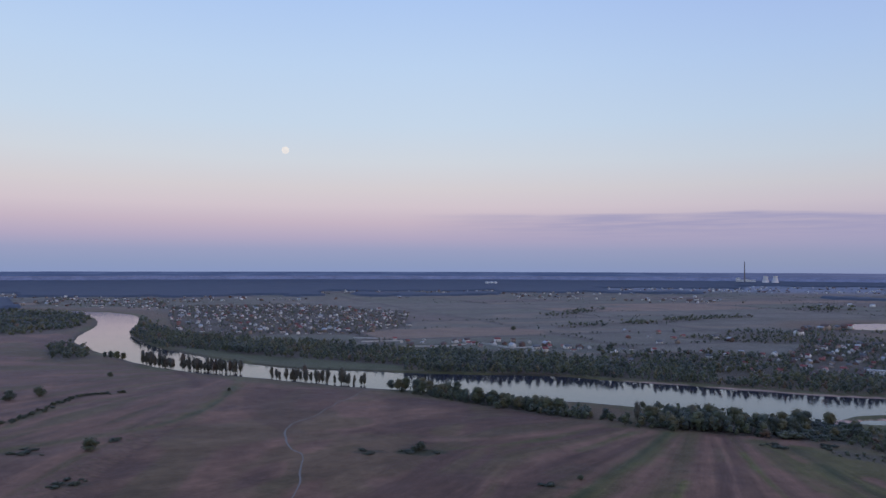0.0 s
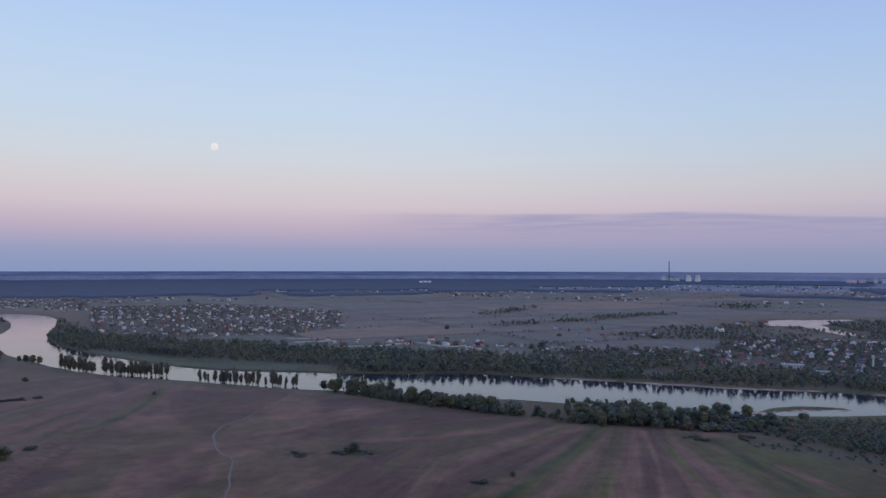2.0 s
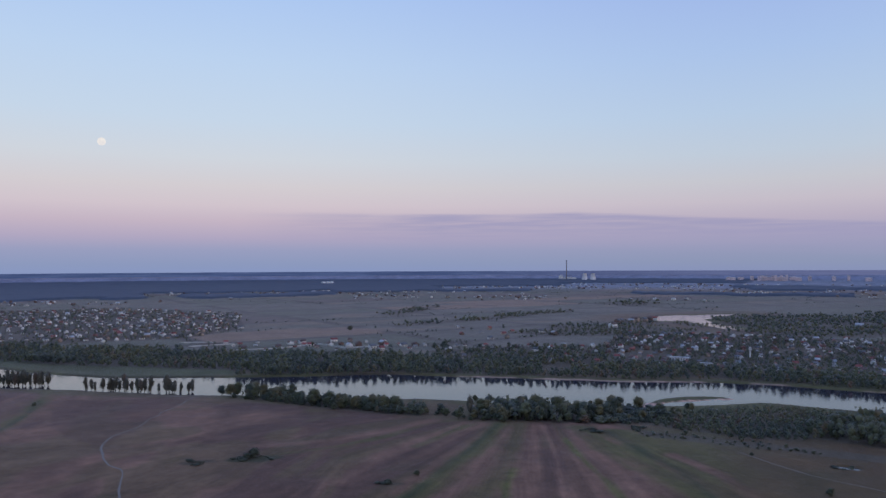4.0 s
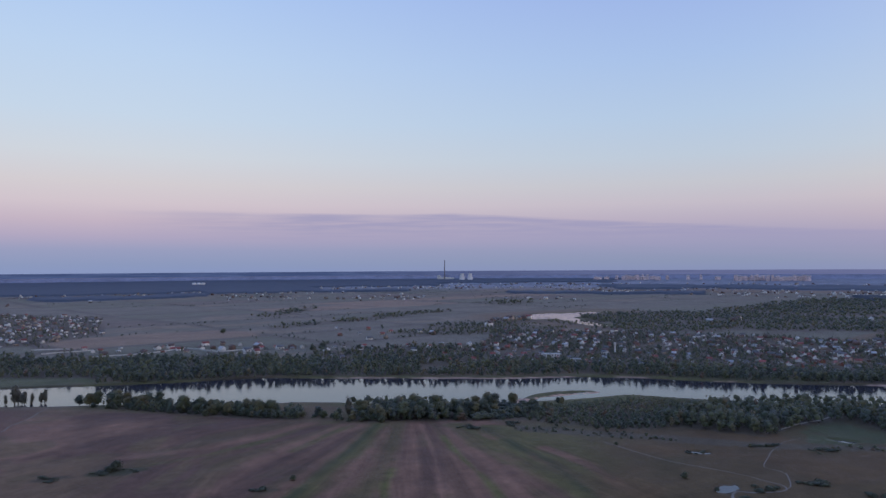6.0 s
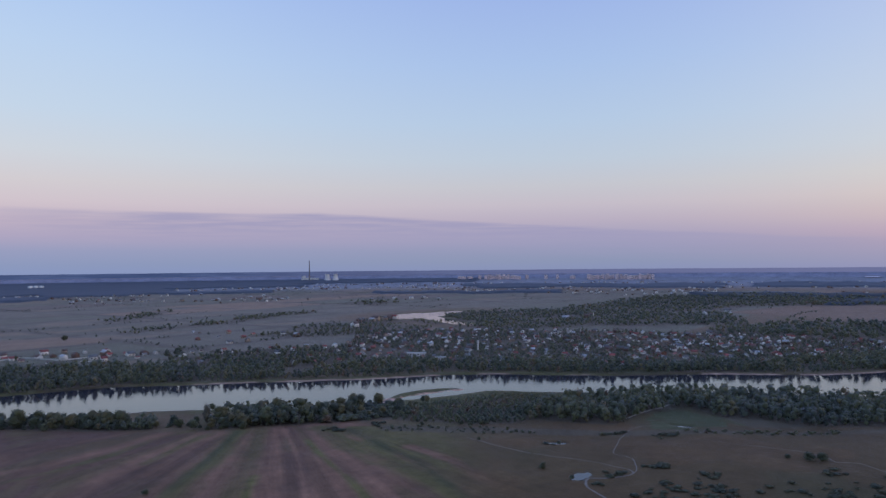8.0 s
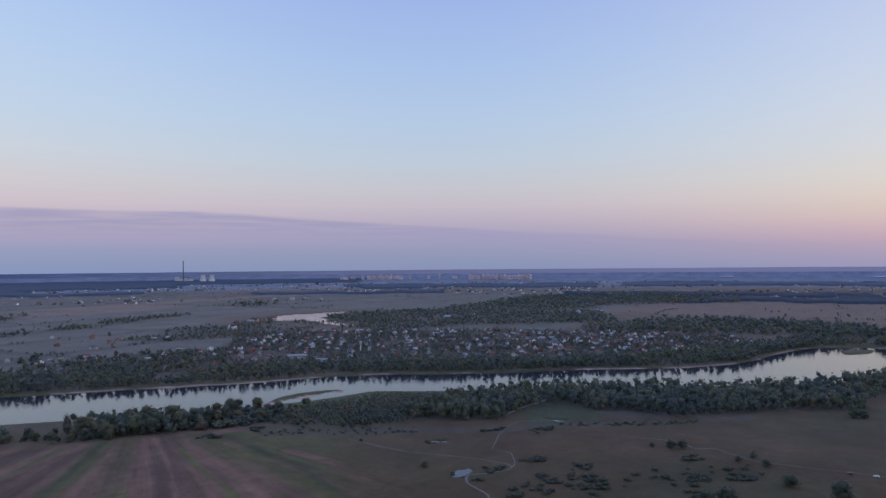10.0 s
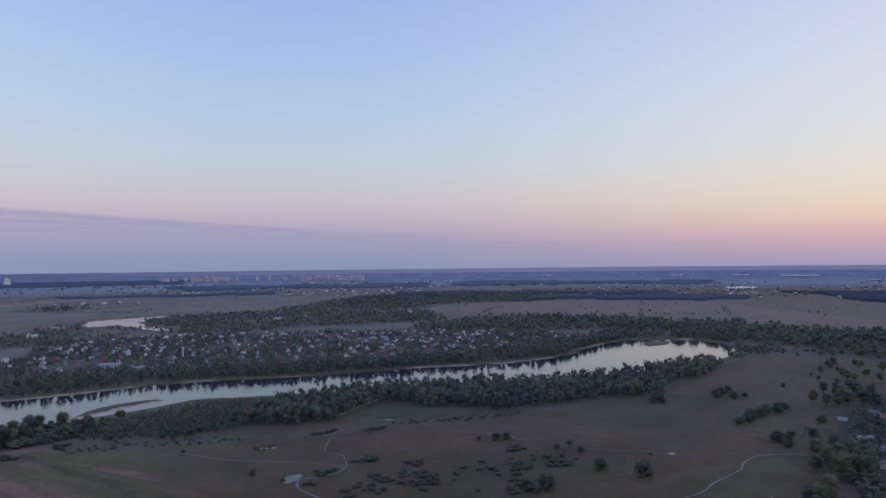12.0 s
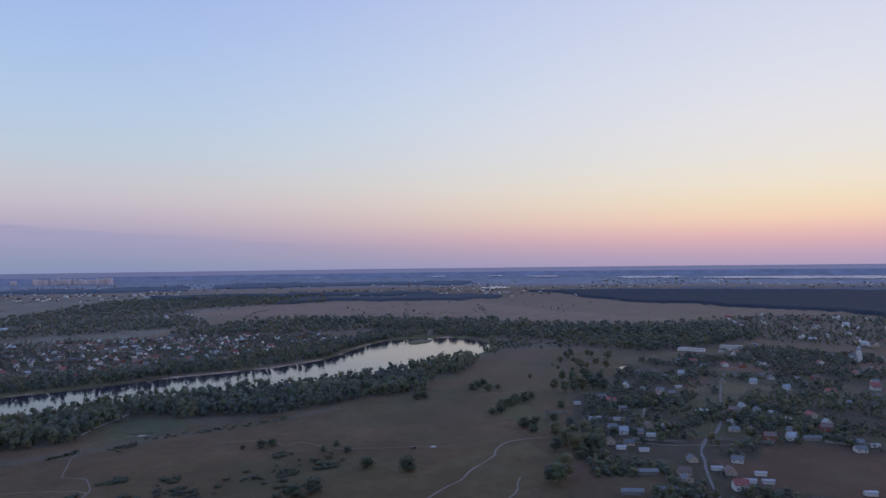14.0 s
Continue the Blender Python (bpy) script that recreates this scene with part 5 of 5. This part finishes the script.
TALLW = make_house("house", "tall white house with a steep pale gable and attic window", 8.4, 7.6, 3.9, 3.6, M_PLASTER, M_TIN, 1)
REDROOF = make_house("house", "pale brick house under a dull red roof", 11, 9, 3.4, 3.0, M_BRICK, M_REDROOF, porch=True)
REDWHITE = make_house("house", "white house under a dull red roof", 10.5, 9, 4.4, 3.2, M_PLASTER, M_REDROOF, 2)
GREY = make_house("cottage", "grey weathered brick cottage with a fibre-sheet roof", 9, 7.5, 2.8, 2.4, M_BRICK, M_SLATE)
BROWN = make_house("cottage", "tan brick cottage with a brown tin roof", 10, 8, 3.0, 2.8, M_BRICK, M_BROWNROOF)
REDB = make_house("house", "red brick house with a brown tin roof", 11, 9, 4.6, 3.0, M_REDBRICK, M_BROWNROOF, 2)
SHED = make_house("shed", "low white shed with a pale tin roof", 8.5, 4.5, 2.5, 0.7, M_PLASTER, M_TIN, category="shed", bare=True)
BARN = make_house("barn", "long grey barn with a sagging fibre-sheet roof", 16, 6, 2.6, 1.6, M_FENCE, M_SLATE, category="barn", bare=True)
FIRST = set()


def put_house(model, x, y, turn_, size=1.0):
    size *= 0.70
    m = pose(x, y, drape(x, y) + 0.12, 0, 0, turn_) @ Matrix.Diagonal((size, size, size, 1))
    if model in FIRST:
        ob = copy_thing(model, Matrix.Identity(4))
    else:
        FIRST.add(model)
        ob = model
    ob.matrix_basis = m
    return ob


HOUSES = []                      # (x, y) already built on


def settle_house(model, x, y, turn_, size=1.0):
    HOUSES.append((x, y))
    return put_house(model, x, y, turn_, size)


# the near village round its street
for model, x, y, turn_ in (
        (WHITE, 448, -68, 80), (REDWHITE, 394, -61, 100), (SHED, 407, -68, 95), (SHED, 423, -76, 95), (SHED, 408, -77, 95), (BROWN, 422, -60, 10), (SHED, 429, -54, 95), (BROWN, 416, -35, 100), (GREY, 403, -35, 20), (GREY, 444, -42, 15), (BARN, 382, -23, 100), (BARN, 412, -15, 100), (BARN, 375, -6, 100),
        (SHED, 463, -1, 100), (BROWN, 476, 6, 10), (GREY, 475, -6, 100), (TALLW, 506, -3, 95), (GREY, 519, 5, 100), (SHED, 548, 1, 95), (SHED, 546, 23, 95), (SHED, 549, 16, 95), (GREY, 586, -3, 100), (REDWHITE, 612, 6, 80), (TALLW, 692, -7, 15), (GREY, 636, -11, 10), (SHED, 685, -23, 100), (WHITE, 676, -37, 100), (BROWN, 784, -39, 100), (WHITE, 755, -45, 100),
        (REDWHITE, 645, -34, 10), (BROWN, 528, -21, 20), (GREY, 508, -13, 100), (SHED, 501, -21, 100), (TALLW, 604, -96, 20), (REDB, 589, -87, 100), (WHITE, 596, -106, 10), (SHED, 592, -115, 100), (WHITE, 550, -80, 10), (GREY, 527, -78, 100), (GREY, 526, -90, 10), (REDB, 507, -97, 100), (WHITE, 531, -116, 10), (TALLW, 509, -111, 100), (BARN, 512, -124, 100),
        (TALLW, 556, -145, 10), (REDB, 540, -140, 100), (GREY, 507, -150, 95), (WHITE, 489, -146, 100), (SHED, 502, -158, 100), (WHITE, 778, -118, 20), (WHITE, 866, -157, 20), (GREY, 782, -143, 100), (WHITE, 766, -149, 10), (BARN, 819, -247, 100), (REDROOF, 738, -234, 95), (WHITE, 678, -157, 100), (REDROOF, 694, -184, 100), (WHITE, 673, -214, 95), (REDWHITE, 719, -228, 100),
        (TALLW, 777, -64, 100), (WHITE, 880, -70, 100), (SHED, 461, -15, 100), (WHITE, 634, 14, 80), (SHED, 603, 34, 95), (SHED, 700, -55, 100), (GREY, 660, -46, 95), (REDROOF, 583, -141, 20), (SHED, 532, -33, 100), (BARN, 784, -20, 100), (WHITE, 840, -94, 100), (TALLW, 1039, -182, 100), (SHED, 1000, -145, 95), (REDROOF, 874, -86, 95), (GREY, 366, -66, 100), (SHED, 398, -123, 100)):
    settle_house(model, x, y, turn_)
rngh = np.random.default_rng(12)
MIX = [WHITE, WHITE, TALLW, REDROOF, GREY, GREY, BROWN, REDWHITE, SHED, SHED, REDB]
near_village = [(600, 10), (700, 20), (860, -20), (1040, -185), (940, -340), (640, -260), (520, -175), (560, -60)]
xs, ys = scatter(near_village, 34, rngh)
for x, y in zip(xs, ys):
    if min(math.hypot(x - a, y - b) for a, b in HOUSES) > 16 and fnoise(np.array([x]), np.array([y]), 90, 140)[0] > 0.44 and len(HOUSES) < 118:
        settle_house(MIX[rngh.integers(len(MIX))], x, y, rngh.choice([8, 98]) + rngh.normal() * 8)

# the garden village over the river: houses in rows of plots, the front rows as houses of their own


def plots(outline, along, across, tilt, rng, skip):
    """House places in rows: places and directions."""
    c, s = math.cos(radians(tilt)), math.sin(radians(tilt))
    turned = [(x * c + y * s, -x * s + y * c) for x, y in outline]
    us, vs = zip(*turned)
    out = []
    for v_ in np.arange(min(vs), max(vs), across):
        for u in np.arange(min(us), max(us), along):
            uu, vv = u + rng.normal() * along * .15, v_ + rng.normal() * across * .14
            if rng.random() > skip:
                out.append((uu * c - vv * s, uu * s + vv * c))
    out = np.array(out)
    return out[inside(outline, out[:, 0], out[:, 1])]


PAINT = {"white": (0.78, 0.75, 0.74), "brick": (0.38, 0.30, 0.25), "redbrick": (0.20, 0.12, 0.10), "slate": (0.13, 0.125, 0.135), "red": (0.25, 0.07, 0.062), "brown": (0.13, 0.08, 0.07), "tin": (0.40, 0.40, 0.42)}
m_far, n_, s_ = material("far_house_paint")
paint_ = n_.add("ShaderNodeAttribute")
paint_.attribute_name = "paint"
n_.link(n_.mix(1.0, paint_.outputs["Color"], n_.math("MULTIPLY_ADD", n_.noise(n_.add("ShaderNodeTexCoord").outputs["Object"], 0.5, 3.0), 0.6, 0.7), "MULTIPLY"), s_.inputs["Base Color"])
s_.inputs["Roughness"].default_value = 0.8


def bm_arrays(bm):
    bmesh.ops.triangulate(bm, faces=bm.faces)
    bm.verts.index_update()
    v_ = np.array([q.co for q in bm.verts])
    f_ = np.array([[q.index for q in face.verts] for face in bm.faces])
    bm.free()
    return v_, f_


def far_house_arrays(w, d, h, rise):
    return bm_arrays(prism(w, d, h, rise)), bm_arrays(gable_roof(w, d, h, rise)), bm_arrays(box(box(bmesh.new(), -w * .3, -w * .12, -d / 2 - .05, -d / 2 + .1, 1, 2.3), w * .12, w * .3, -d / 2 - .05, -d / 2 + .1, 1, 2.3))


FAR_HOUSES = [far_house_arrays(*q) for q in ((9.5, 7.5, 3.0, 2.6), (9, 8, 5.0, 3.4), (11, 9, 3.6, 3.0), (7, 4.5, 2.4, .8), (13, 9, 5.4, 3.2))]


def hamlet(name, places, label, rng, reds, tilt, size=1.0, walls=("white", "white", "brick", "redbrick")):
    """Many small houses as one mesh."""
    vs, fs, cs, n = [], [], [], 0
    for x, y in places:
        (gx, gy, gz), s = squeeze(x, y)
        s *= size * rng.uniform(0.8, 1.15)
        a = radians(tilt + rng.choice([0, 90]) + rng.normal() * 8)
        wall = PAINT[rng.choice(walls)]
        roof = PAINT[rng.choice(["red", "brown"]) if rng.random() < reds else rng.choice(["slate", "slate", "tin", "brown"])]
        for (v_, f_), paint in zip(FAR_HOUSES[rng.integers(len(FAR_HOUSES))], (wall, roof, (0.03, 0.03, 0.04))):
            out = np.empty_like(v_)
            out[:, 0], out[:, 1] = gx + s * (v_[:, 0] * math.cos(a) - v_[:, 1] * math.sin(a)), gy + s * (v_[:, 0] * math.sin(a) + v_[:, 1] * math.cos(a))
            out[:, 2] = gz + s * (v_[:, 2] + 0.2)
            vs.append(out)
            fs.append(f_ + n)
            cs.append(np.tile((*(np.array(paint) * rng.uniform(.8, 1.15)), 1.0), (len(out), 1)))
            n += len(out)
    me = array_mesh(name, np.vstack(vs), np.vstack(fs))
    me.color_attributes.new("paint", "FLOAT_COLOR", "POINT").data.foreach_set("color", np.vstack(cs).astype(np.float32).ravel())
    me.materials.append(m_far)
    return tagged(new(name, me), label, "houses", kind="stuff")


rngv = np.random.default_rng(31)
spots_ = np.vstack([plots(GARDEN_VILLAGE, 12, 21, 52, rngv, 0.38), plots(RIVERSIDE, 24, 36, 38, rngv, 0.35)])
front = np.argsort(np.hypot(spots_[:, 0], spots_[:, 1]))
for i in front[:140]:
    put_house(MIX[rngv.integers(len(MIX))], *spots_[i], 52 + rngv.choice([0, 90]) + rngv.normal() * 8, 0.92)
hamlet("garden_village_houses", spots_[front[140:]], "crowded small village houses with grey and red roofs", rngv, 0.5, 52, 0.66)
YELLOW = make_house("house", "yellow rendered house with a tan roof on the plain", 12, 9, 4.6, 2.8, plain("yellow_render", (0.55, 0.42, 0.20), 0.85, 0.15, 0.8), M_BROWNROOF, 2)
for model, x, y, turn_ in ((REDROOF, 160, 1106, 10), (REDWHITE, 161, 1057, 15), (REDROOF, 182, 1062, 100), (WHITE, 202, 1037, 10), (TALLW, 218, 1044, 95), (WHITE, 262, 1023, 12), (REDWHITE, 304, 1011, 10), (TALLW, 343, 1328, 20), (WHITE, 358, 1219, 10), (REDROOF, 419, 1224, 15), (YELLOW, 87, 992, 8),
                           (REDROOF, 40, 1100, 12), (REDROOF, 29, 1129, 100), (BROWN, 57, 1062, 10), (TALLW, 138, 1117, 95), (REDWHITE, -79, 1157, 10), (TALLW, -65, 1113, 100)):
    put_house(model, x, y, turn_, 0.9)
hamlet("eastern_village_houses", plots(EASTERN, 20, 34, 20, rngv, 0.3), "large village of white houses with red and grey roofs", rngv, 0.5, 20, 0.72, ("white", "white", "white", "brick"))
hamlet("northern_village_houses", plots(NORTHERN, 28, 42, 10, rngv, 0.35), "far village houses at the forest edge", rngv, 0.3, 10, 0.8)
hamlet("roadside_houses", np.vstack([plots(ROADSIDE, 24, 36, 12, rngv, 0.5), plots(SCATTERED, 34, 50, 15, rngv, 0.6)]), "scattered new houses with red roofs on the plain", rngv, 0.55, 12, 0.85)
hamlet("lakeside_houses", np.vstack([plots(OXBOW_SIDE, 22, 34, 30, rngv, 0.45), plots(BEHIND, 24, 36, 30, rngv, 0.6), plots(BEHIND_B, 30, 40, 30, rngv, 0.65)]), "pale houses near the oxbow water", rngv, 0.2, 30, 1.1)
hamlet("forest_edge_houses", plots(FOREST_EDGE, 34, 52, 8, rngv, 0.5), "village houses thinning out towards the forest", rngv, 0.35, 8, 1.0)
# specks of buildings along the far forest edge
fa, fd = rngv.uniform(-36, 112, 3400), rngv.uniform(2500, 4900, 3400)
far_spots = np.stack([fd * np.sin(np.radians(fa)), fd * np.cos(np.radians(fa))], 1)
hamlet("far_settlement", far_spots[(fnoise(far_spots[:, 0], far_spots[:, 1], 420, 150) > 0.50) & ~forest_mask(far_spots[:, 0], far_spots[:, 1])], "pale specks of far houses on the plain", rngv, 0.05, 0, 0.9)

# trees of the gardens
for outline, gap, height, label in ((GARDEN_VILLAGE, 9.0, 6.0, "garden trees filling the plots of the village"), (RIVERSIDE, 12, 9, "garden trees on the far river bank"), (EASTERN, 16, 6.5, "garden trees of the large village"),
                                    (NORTHERN, 40, 10, "garden trees of the far village"), (OXBOW_SIDE, 20, 8, "trees by the oxbow houses"), (FOREST_EDGE, 16, 9, "trees between the last village houses"), (near_village, 7, 6.5, "garden trees and hedges of the village")):
    x, y = scatter(outline, gap, rngv)
    own = outline is near_village
    keep = (river_edge(x, y) > 6) & (fnoise(x, y, 45 if own else 50, 160) > (0.46 if own else 0.36))
    if own:
        hx_, hy_ = np.array(HOUSES).T
        keep &= np.hypot(x[:, None] - hx_, y[:, None] - hy_).min(1) > 8.0
    x, y = x[keep], y[keep]
    stand("garden_trees", x, y, height * rngv.uniform(0.5, 1.25, len(x)), np.clip(rngv.normal(0.34, 0.2, len(x)), 0, 1), label, "trees", 1.45 if own else 1.2)

street_side = [(350, 12), (520, 28), (640, 30), (640, -100), (560, -170), (420, -150), (350, -80)]
tilled_ground = [[(489, -88), (505, -133), (480, -165), (360, -170), (400, -86), (436, -77)], [(573, -36), (663, -71), (608, -71), (566, -54)], [(509, -36), (553, -67), (528, -67), (505, -55)], [(393, 29), (414, -26), (389, -27), (340, 20)]]
x, y = scatter(street_side, 5.0, rngv)
keep = fnoise(x, y, 34, 162) > 0.50
for outline in tilled_ground:
    keep &= ~inside(outline, x, y)
hx_, hy_ = np.array(HOUSES).T
keep &= np.hypot(x[:, None] - hx_, y[:, None] - hy_).min(1) > 8.5
keep &= np.abs(y - np.interp(x, [320, 442, 482, 523, 652], [-54, -49, -52, -66, -86])) > 8
x, y = x[keep], y[keep]
stand("garden_trees", x, y, rngv.uniform(2.5, 7.5, len(x)), np.clip(rngv.normal(0.3, 0.16, len(x)), 0, 1), "thick garden trees and hedges round the village houses", "trees", 1.35)

# big trees at the edge of the near village, and orchard trees in its gardens
for x, y, s in ((465, 34, 1.0), (446, 26, 1.1), (454, 20, 1.0), (469, 13, 1.0), (486, 42, .9), (504, 33, .9), (497, 23, .85), (382, 32, 1.1), (393, 29, 1.15), (386, 37, .9), (448, 14, 1.0), (450, 39, .9), (476, 30, 1.0), (460, 24, 1.0), (484, 20, .8), (436, 22, .8),
                (668, 59, .9), (655, 48, 1.0), (672, 33, 1.1), (674, 23, 1.0), (706, 19, 1.0), (717, 55, .9), (702, 43, 1.1), (721, 30, 1.0), (676, 13, .9), (688, 38, 1.1), (695, 26, 1.0), (660, 40, 1.0)):
    plant(ROUND, x, y, s)
for x, y in zip(*scatter([(360, 10), (520, 30), (640, 30), (640, -100), (560, -170), (420, -140), (360, -70)], 15.0, rngv)):
    if min(math.hypot(x - a, y - b) for a, b in HOUSES) > 8 and fnoise(np.array([x]), np.array([y]), 45, 160)[0] > 0.46 and not any(inside(q, [x], [y])[0] for q in tilled_ground):
        plant(FRUIT, x, y, rngv.uniform(0.55, 1.25), "garden trees")


# long pale boundary walls and fences
def boundary(x0, y0, x1, y1, h, mat, label):
    """A fence run of posts and panels between two places."""
    root = tagged(new("fence"), label, "fence", "fences")
    length = math.hypot(x1 - x0, y1 - y0)
    n = max(2, round(length / 6))
    for i in range(n):
        part("panel", box(bmesh.new(), i * length / n + .12, (i + 1) * length / n - .12, -.08, .08, 0, h), mat, root)
    for i in range(n + 1):
        part("post", box(bmesh.new(), i * length / n - .12, i * length / n + .12, -.14, .14, -.6, h + .12), mat, root)
    root.matrix_basis = pose(x0, y0, 0.25 + drape(x0, y0), 0, 0, math.degrees(math.atan2(y1 - y0, x1 - x0)))
    return root


for x0, y0, x1, y1 in ((-62, 1052, 4, 1060), (6, 1060, 58, 1106), (60, 1106, 98, 1044), (100, 1042, 150, 1058), (-130, 1120, -66, 1140), (-150, 1180, -100, 1168), (120, 1010, 152, 1004)):
    boundary(x0, y0, x1, y1, 1.7, M_PLASTER, "long pale concrete boundary wall on the plain")
for x0, y0, x1, y1 in ((500, -61, 497, -98), (486, -42, 489, -8), (440, -58, 412, -54), (560, -84, 590, -88), (460, -74, 474, -70), (548, 12, 548, -14), (533, 55, 563, 56), (563, 38, 563, 56), (396, -24, 420, -26), (505, -130, 500, -158)):
    boundary(x0, y0, x1, y1, 1.7, M_FENCE, "weathered grey garden fence beside village plots")


# ---------------------------------------------------------------- single buildings and small things
def arch_hoop(r, length, thick=0.16, n=14):
    """A half-round tunnel skin with thickness."""
    bm = bmesh.new()
    rows = []
    for x in (0, length):
        for q in (r, r - thick):
            rows.append([bm.verts.new((x, q * math.cos(i * math.pi / n), q * math.sin(i * math.pi / n))) for i in range(n + 1)])
    o0, i0, o1, i1 = rows
    for a, b in ((o0, o1), (i1, i0), (i0, o0), (o1, i1)):
        for i in range(n):
            bm.faces.new((a[i], a[i + 1], b[i + 1], b[i]))
    return bm


for i in range(3):
    g = tagged(new("greenhouse"), "small arched garden greenhouse with a pale film cover", "greenhouse", "greenhouses in the garden")
    part("cover", arch_hoop(1.6, 7), M_PLASTER, g)
    for x in (0.0, 6.8):
        part("hoop", arch_hoop(1.72, 0.2, 0.22), M_FRAME, g, at=(x, 0, 0))
    part("end_wall", box(bmesh.new(), 6.7, 6.76, -1.4, 1.4, 0, 0.9), M_FENCE, g)
    g.matrix_basis = pose(588 + i * 0.8, -61 - 3.6 * i, drape(588, -61) + 0.05, 0, 0, 4)

church = tagged(new("church"), "small white village church with a rounded dome", "church")
part("nave", prism(14, 8, 6, 3), M_PLASTER, church)
part("roof", gable_roof(14, 8, 6, 3), M_SLATE, church)
part("tower", box(bmesh.new(), -9.5, -5, -2.3, 2.3, -.6, 12), M_PLASTER, church)
part("drum", lathe([(2.0, 12), (2.0, 14)], 16), M_PLASTER, church, at=(-7.2, 0, 0))
part("dome", lathe([(2.1, 14), (2.5, 15), (2.1, 16.2), (1.1, 17.4), (.25, 18.4), (.1, 20)], 16), M_TIN, church, at=(-7.2, 0, 0))
for x in (-3, 1, 5):
    window_part(church, x, -4, 2.2, 0, 1.0, 2.0)
church.matrix_basis = pose(916, -271, drape(916, -271) + 0.1, 0, 0, 10)


def long_block(label, w, d, h, x, y, turn_):
    root = tagged(new("long_building"), label, "building")
    part("wall", box(bmesh.new(), -w / 2, w / 2, -d / 2, d / 2, -.6, h), M_PLASTER, root)
    part("roof", box(bmesh.new(), -w / 2 - .3, w / 2 + .3, -d / 2 - .3, d / 2 + .3, h, h + .4), M_TIN, root)
    for i in range(int(w / 3.2)):
        for z in ((0.9,) if h < 5 else (0.9, 3.9)):
            window_part(root, -w / 2 + 1.6 + 3.2 * i, -d / 2, z, 0, 1.4, 1.4)
    root.matrix_basis = pose(x, y, drape(x, y) + 0.1, 0, 0, turn_)
    return root


long_block("long white two-storey building among riverside trees", 24, 9, 6.2, 486, 782, -32)
long_block("low white building near the river landing", 13, 8, 3.6, 497, 742, -32)
long_block("long low pale farm building at the wood edge", 34, 9, 3.4, 985, -95, 70)
long_block("long low pale farm building at the wood edge", 28, 9, 3.4, 1022, -150, 70)

tower_ = tagged(new("water_tower"), "slim white water tower between village gardens", "tower")
part("column", lathe([(1.1, -.5), (0.9, 10), (0.9, 11)], 14), M_PLASTER, tower_)
part("tank", lathe([(0.9, 10.5), (1.7, 11.5), (1.7, 14.5), (0.1, 15.4)], 14), M_PLASTER, tower_)
tower_.matrix_basis = pose(590, 786, drape(590, 786))

M_CARWHITE = plain("white_car_paint", (0.75, 0.75, 0.76), 0.3, 0.05, 1.0)
M_CARDARK = plain("dark_car_paint", (0.03, 0.03, 0.035), 0.3, 0.05, 1.0)
M_TYRE = plain("tyre_rubber", (0.02, 0.02, 0.02), 0.9, 0.1, 2.0)


def make_car(paint, label, x, y, turn_):
    root = tagged(new("car"), label, "car", "cars on the meadow track")
    body = bmesh.new()
    outline = ((-2.1, .35), (2.1, .35), (2.15, .7), (1.9, .92), (1.0, 1.0), (.45, 1.46), (-1.2, 1.5), (-1.85, 1.02), (-2.12, .95))
    rows = [[body.verts.new((px, sy, pz)) for px, pz in outline] for sy in (-.85, .85)]
    for i in range(len(outline)):
        j = (i + 1) % len(outline)
        body.faces.new((rows[0][i], rows[0][j], rows[1][j], rows[1][i]))
    body.faces.new(rows[0][::-1])
    body.faces.new(rows[1])
    bmesh.ops.recalc_face_normals(body, faces=body.faces)
    part("body", body, paint, root)
    for sy in (-.87, .84):
        part("side_window", box(bmesh.new(), -1.3, .6, sy, sy + .03, 1.02, 1.38), M_PANE, root)
    for px in (-1.3, 1.3):
        for sy in (-.78, .78):
            w = part("wheel", lathe([(.05, -.1), (.32, -.1), (.32, .1), (.05, .1)], 14), M_TYRE, root, at=(px, sy, .32))
            w.rotation_euler = (radians(90), 0, 0)
    root.matrix_basis = pose(x, y, drape(x, y) + 0.12, 0, 0, turn_) @ Matrix.Scale(1 / SCALE, 4)
    return root


make_car(M_CARWHITE, "small white car on the meadow track", 444, 118, 100)
make_car(M_CARDARK, "dark car following on the meadow track", 440, 130, 110)

M_POLE = plain("grey_pole_wood", (0.16, 0.14, 0.125), 0.9, 0.2, 1.0)
pole = tagged(new("utility_pole"), "grey wooden utility pole with a crossarm beside the street", "pole", "utility poles")
part("post", lathe([(.16, -.6), (.11, 9), (.02, 9.02)], 10), M_POLE, pole)
part("crossarm", box(bmesh.new(), -.9, .9, -.06, .06, 8.3, 8.45), M_POLE, pole)
for x in (-.75, 0, .75):
    part("insulator", lathe([(.05, 8.45), (.07, 8.55), (.04, 8.68), (.01, 8.7)], 8), M_FRAME, pole, at=(x, 0, 0))
first_ = True
for x, y in ((392, -45), (425, -45), (458, -46), (486, -48), (515, -60), (548, -68), (580, -74), (612, -78), (535, 54), (513, 50), (484, 30), (482, -2), (600, -18), (640, -18)):
    m = pose(x, y, drape(x, y), 0, 0, 5)
    if first_:
        pole.matrix_basis, first_ = m, False
    else:
        copy_thing(pole, m)

# ---------------------------------------------------------------- from the plan's units to metres
for ob in list(scene.objects):
    if ob.parent is None and ob is not cam and ob is not sun:
        ob.matrix_basis = Matrix.Scale(SCALE, 4) @ ob.matrix_basis
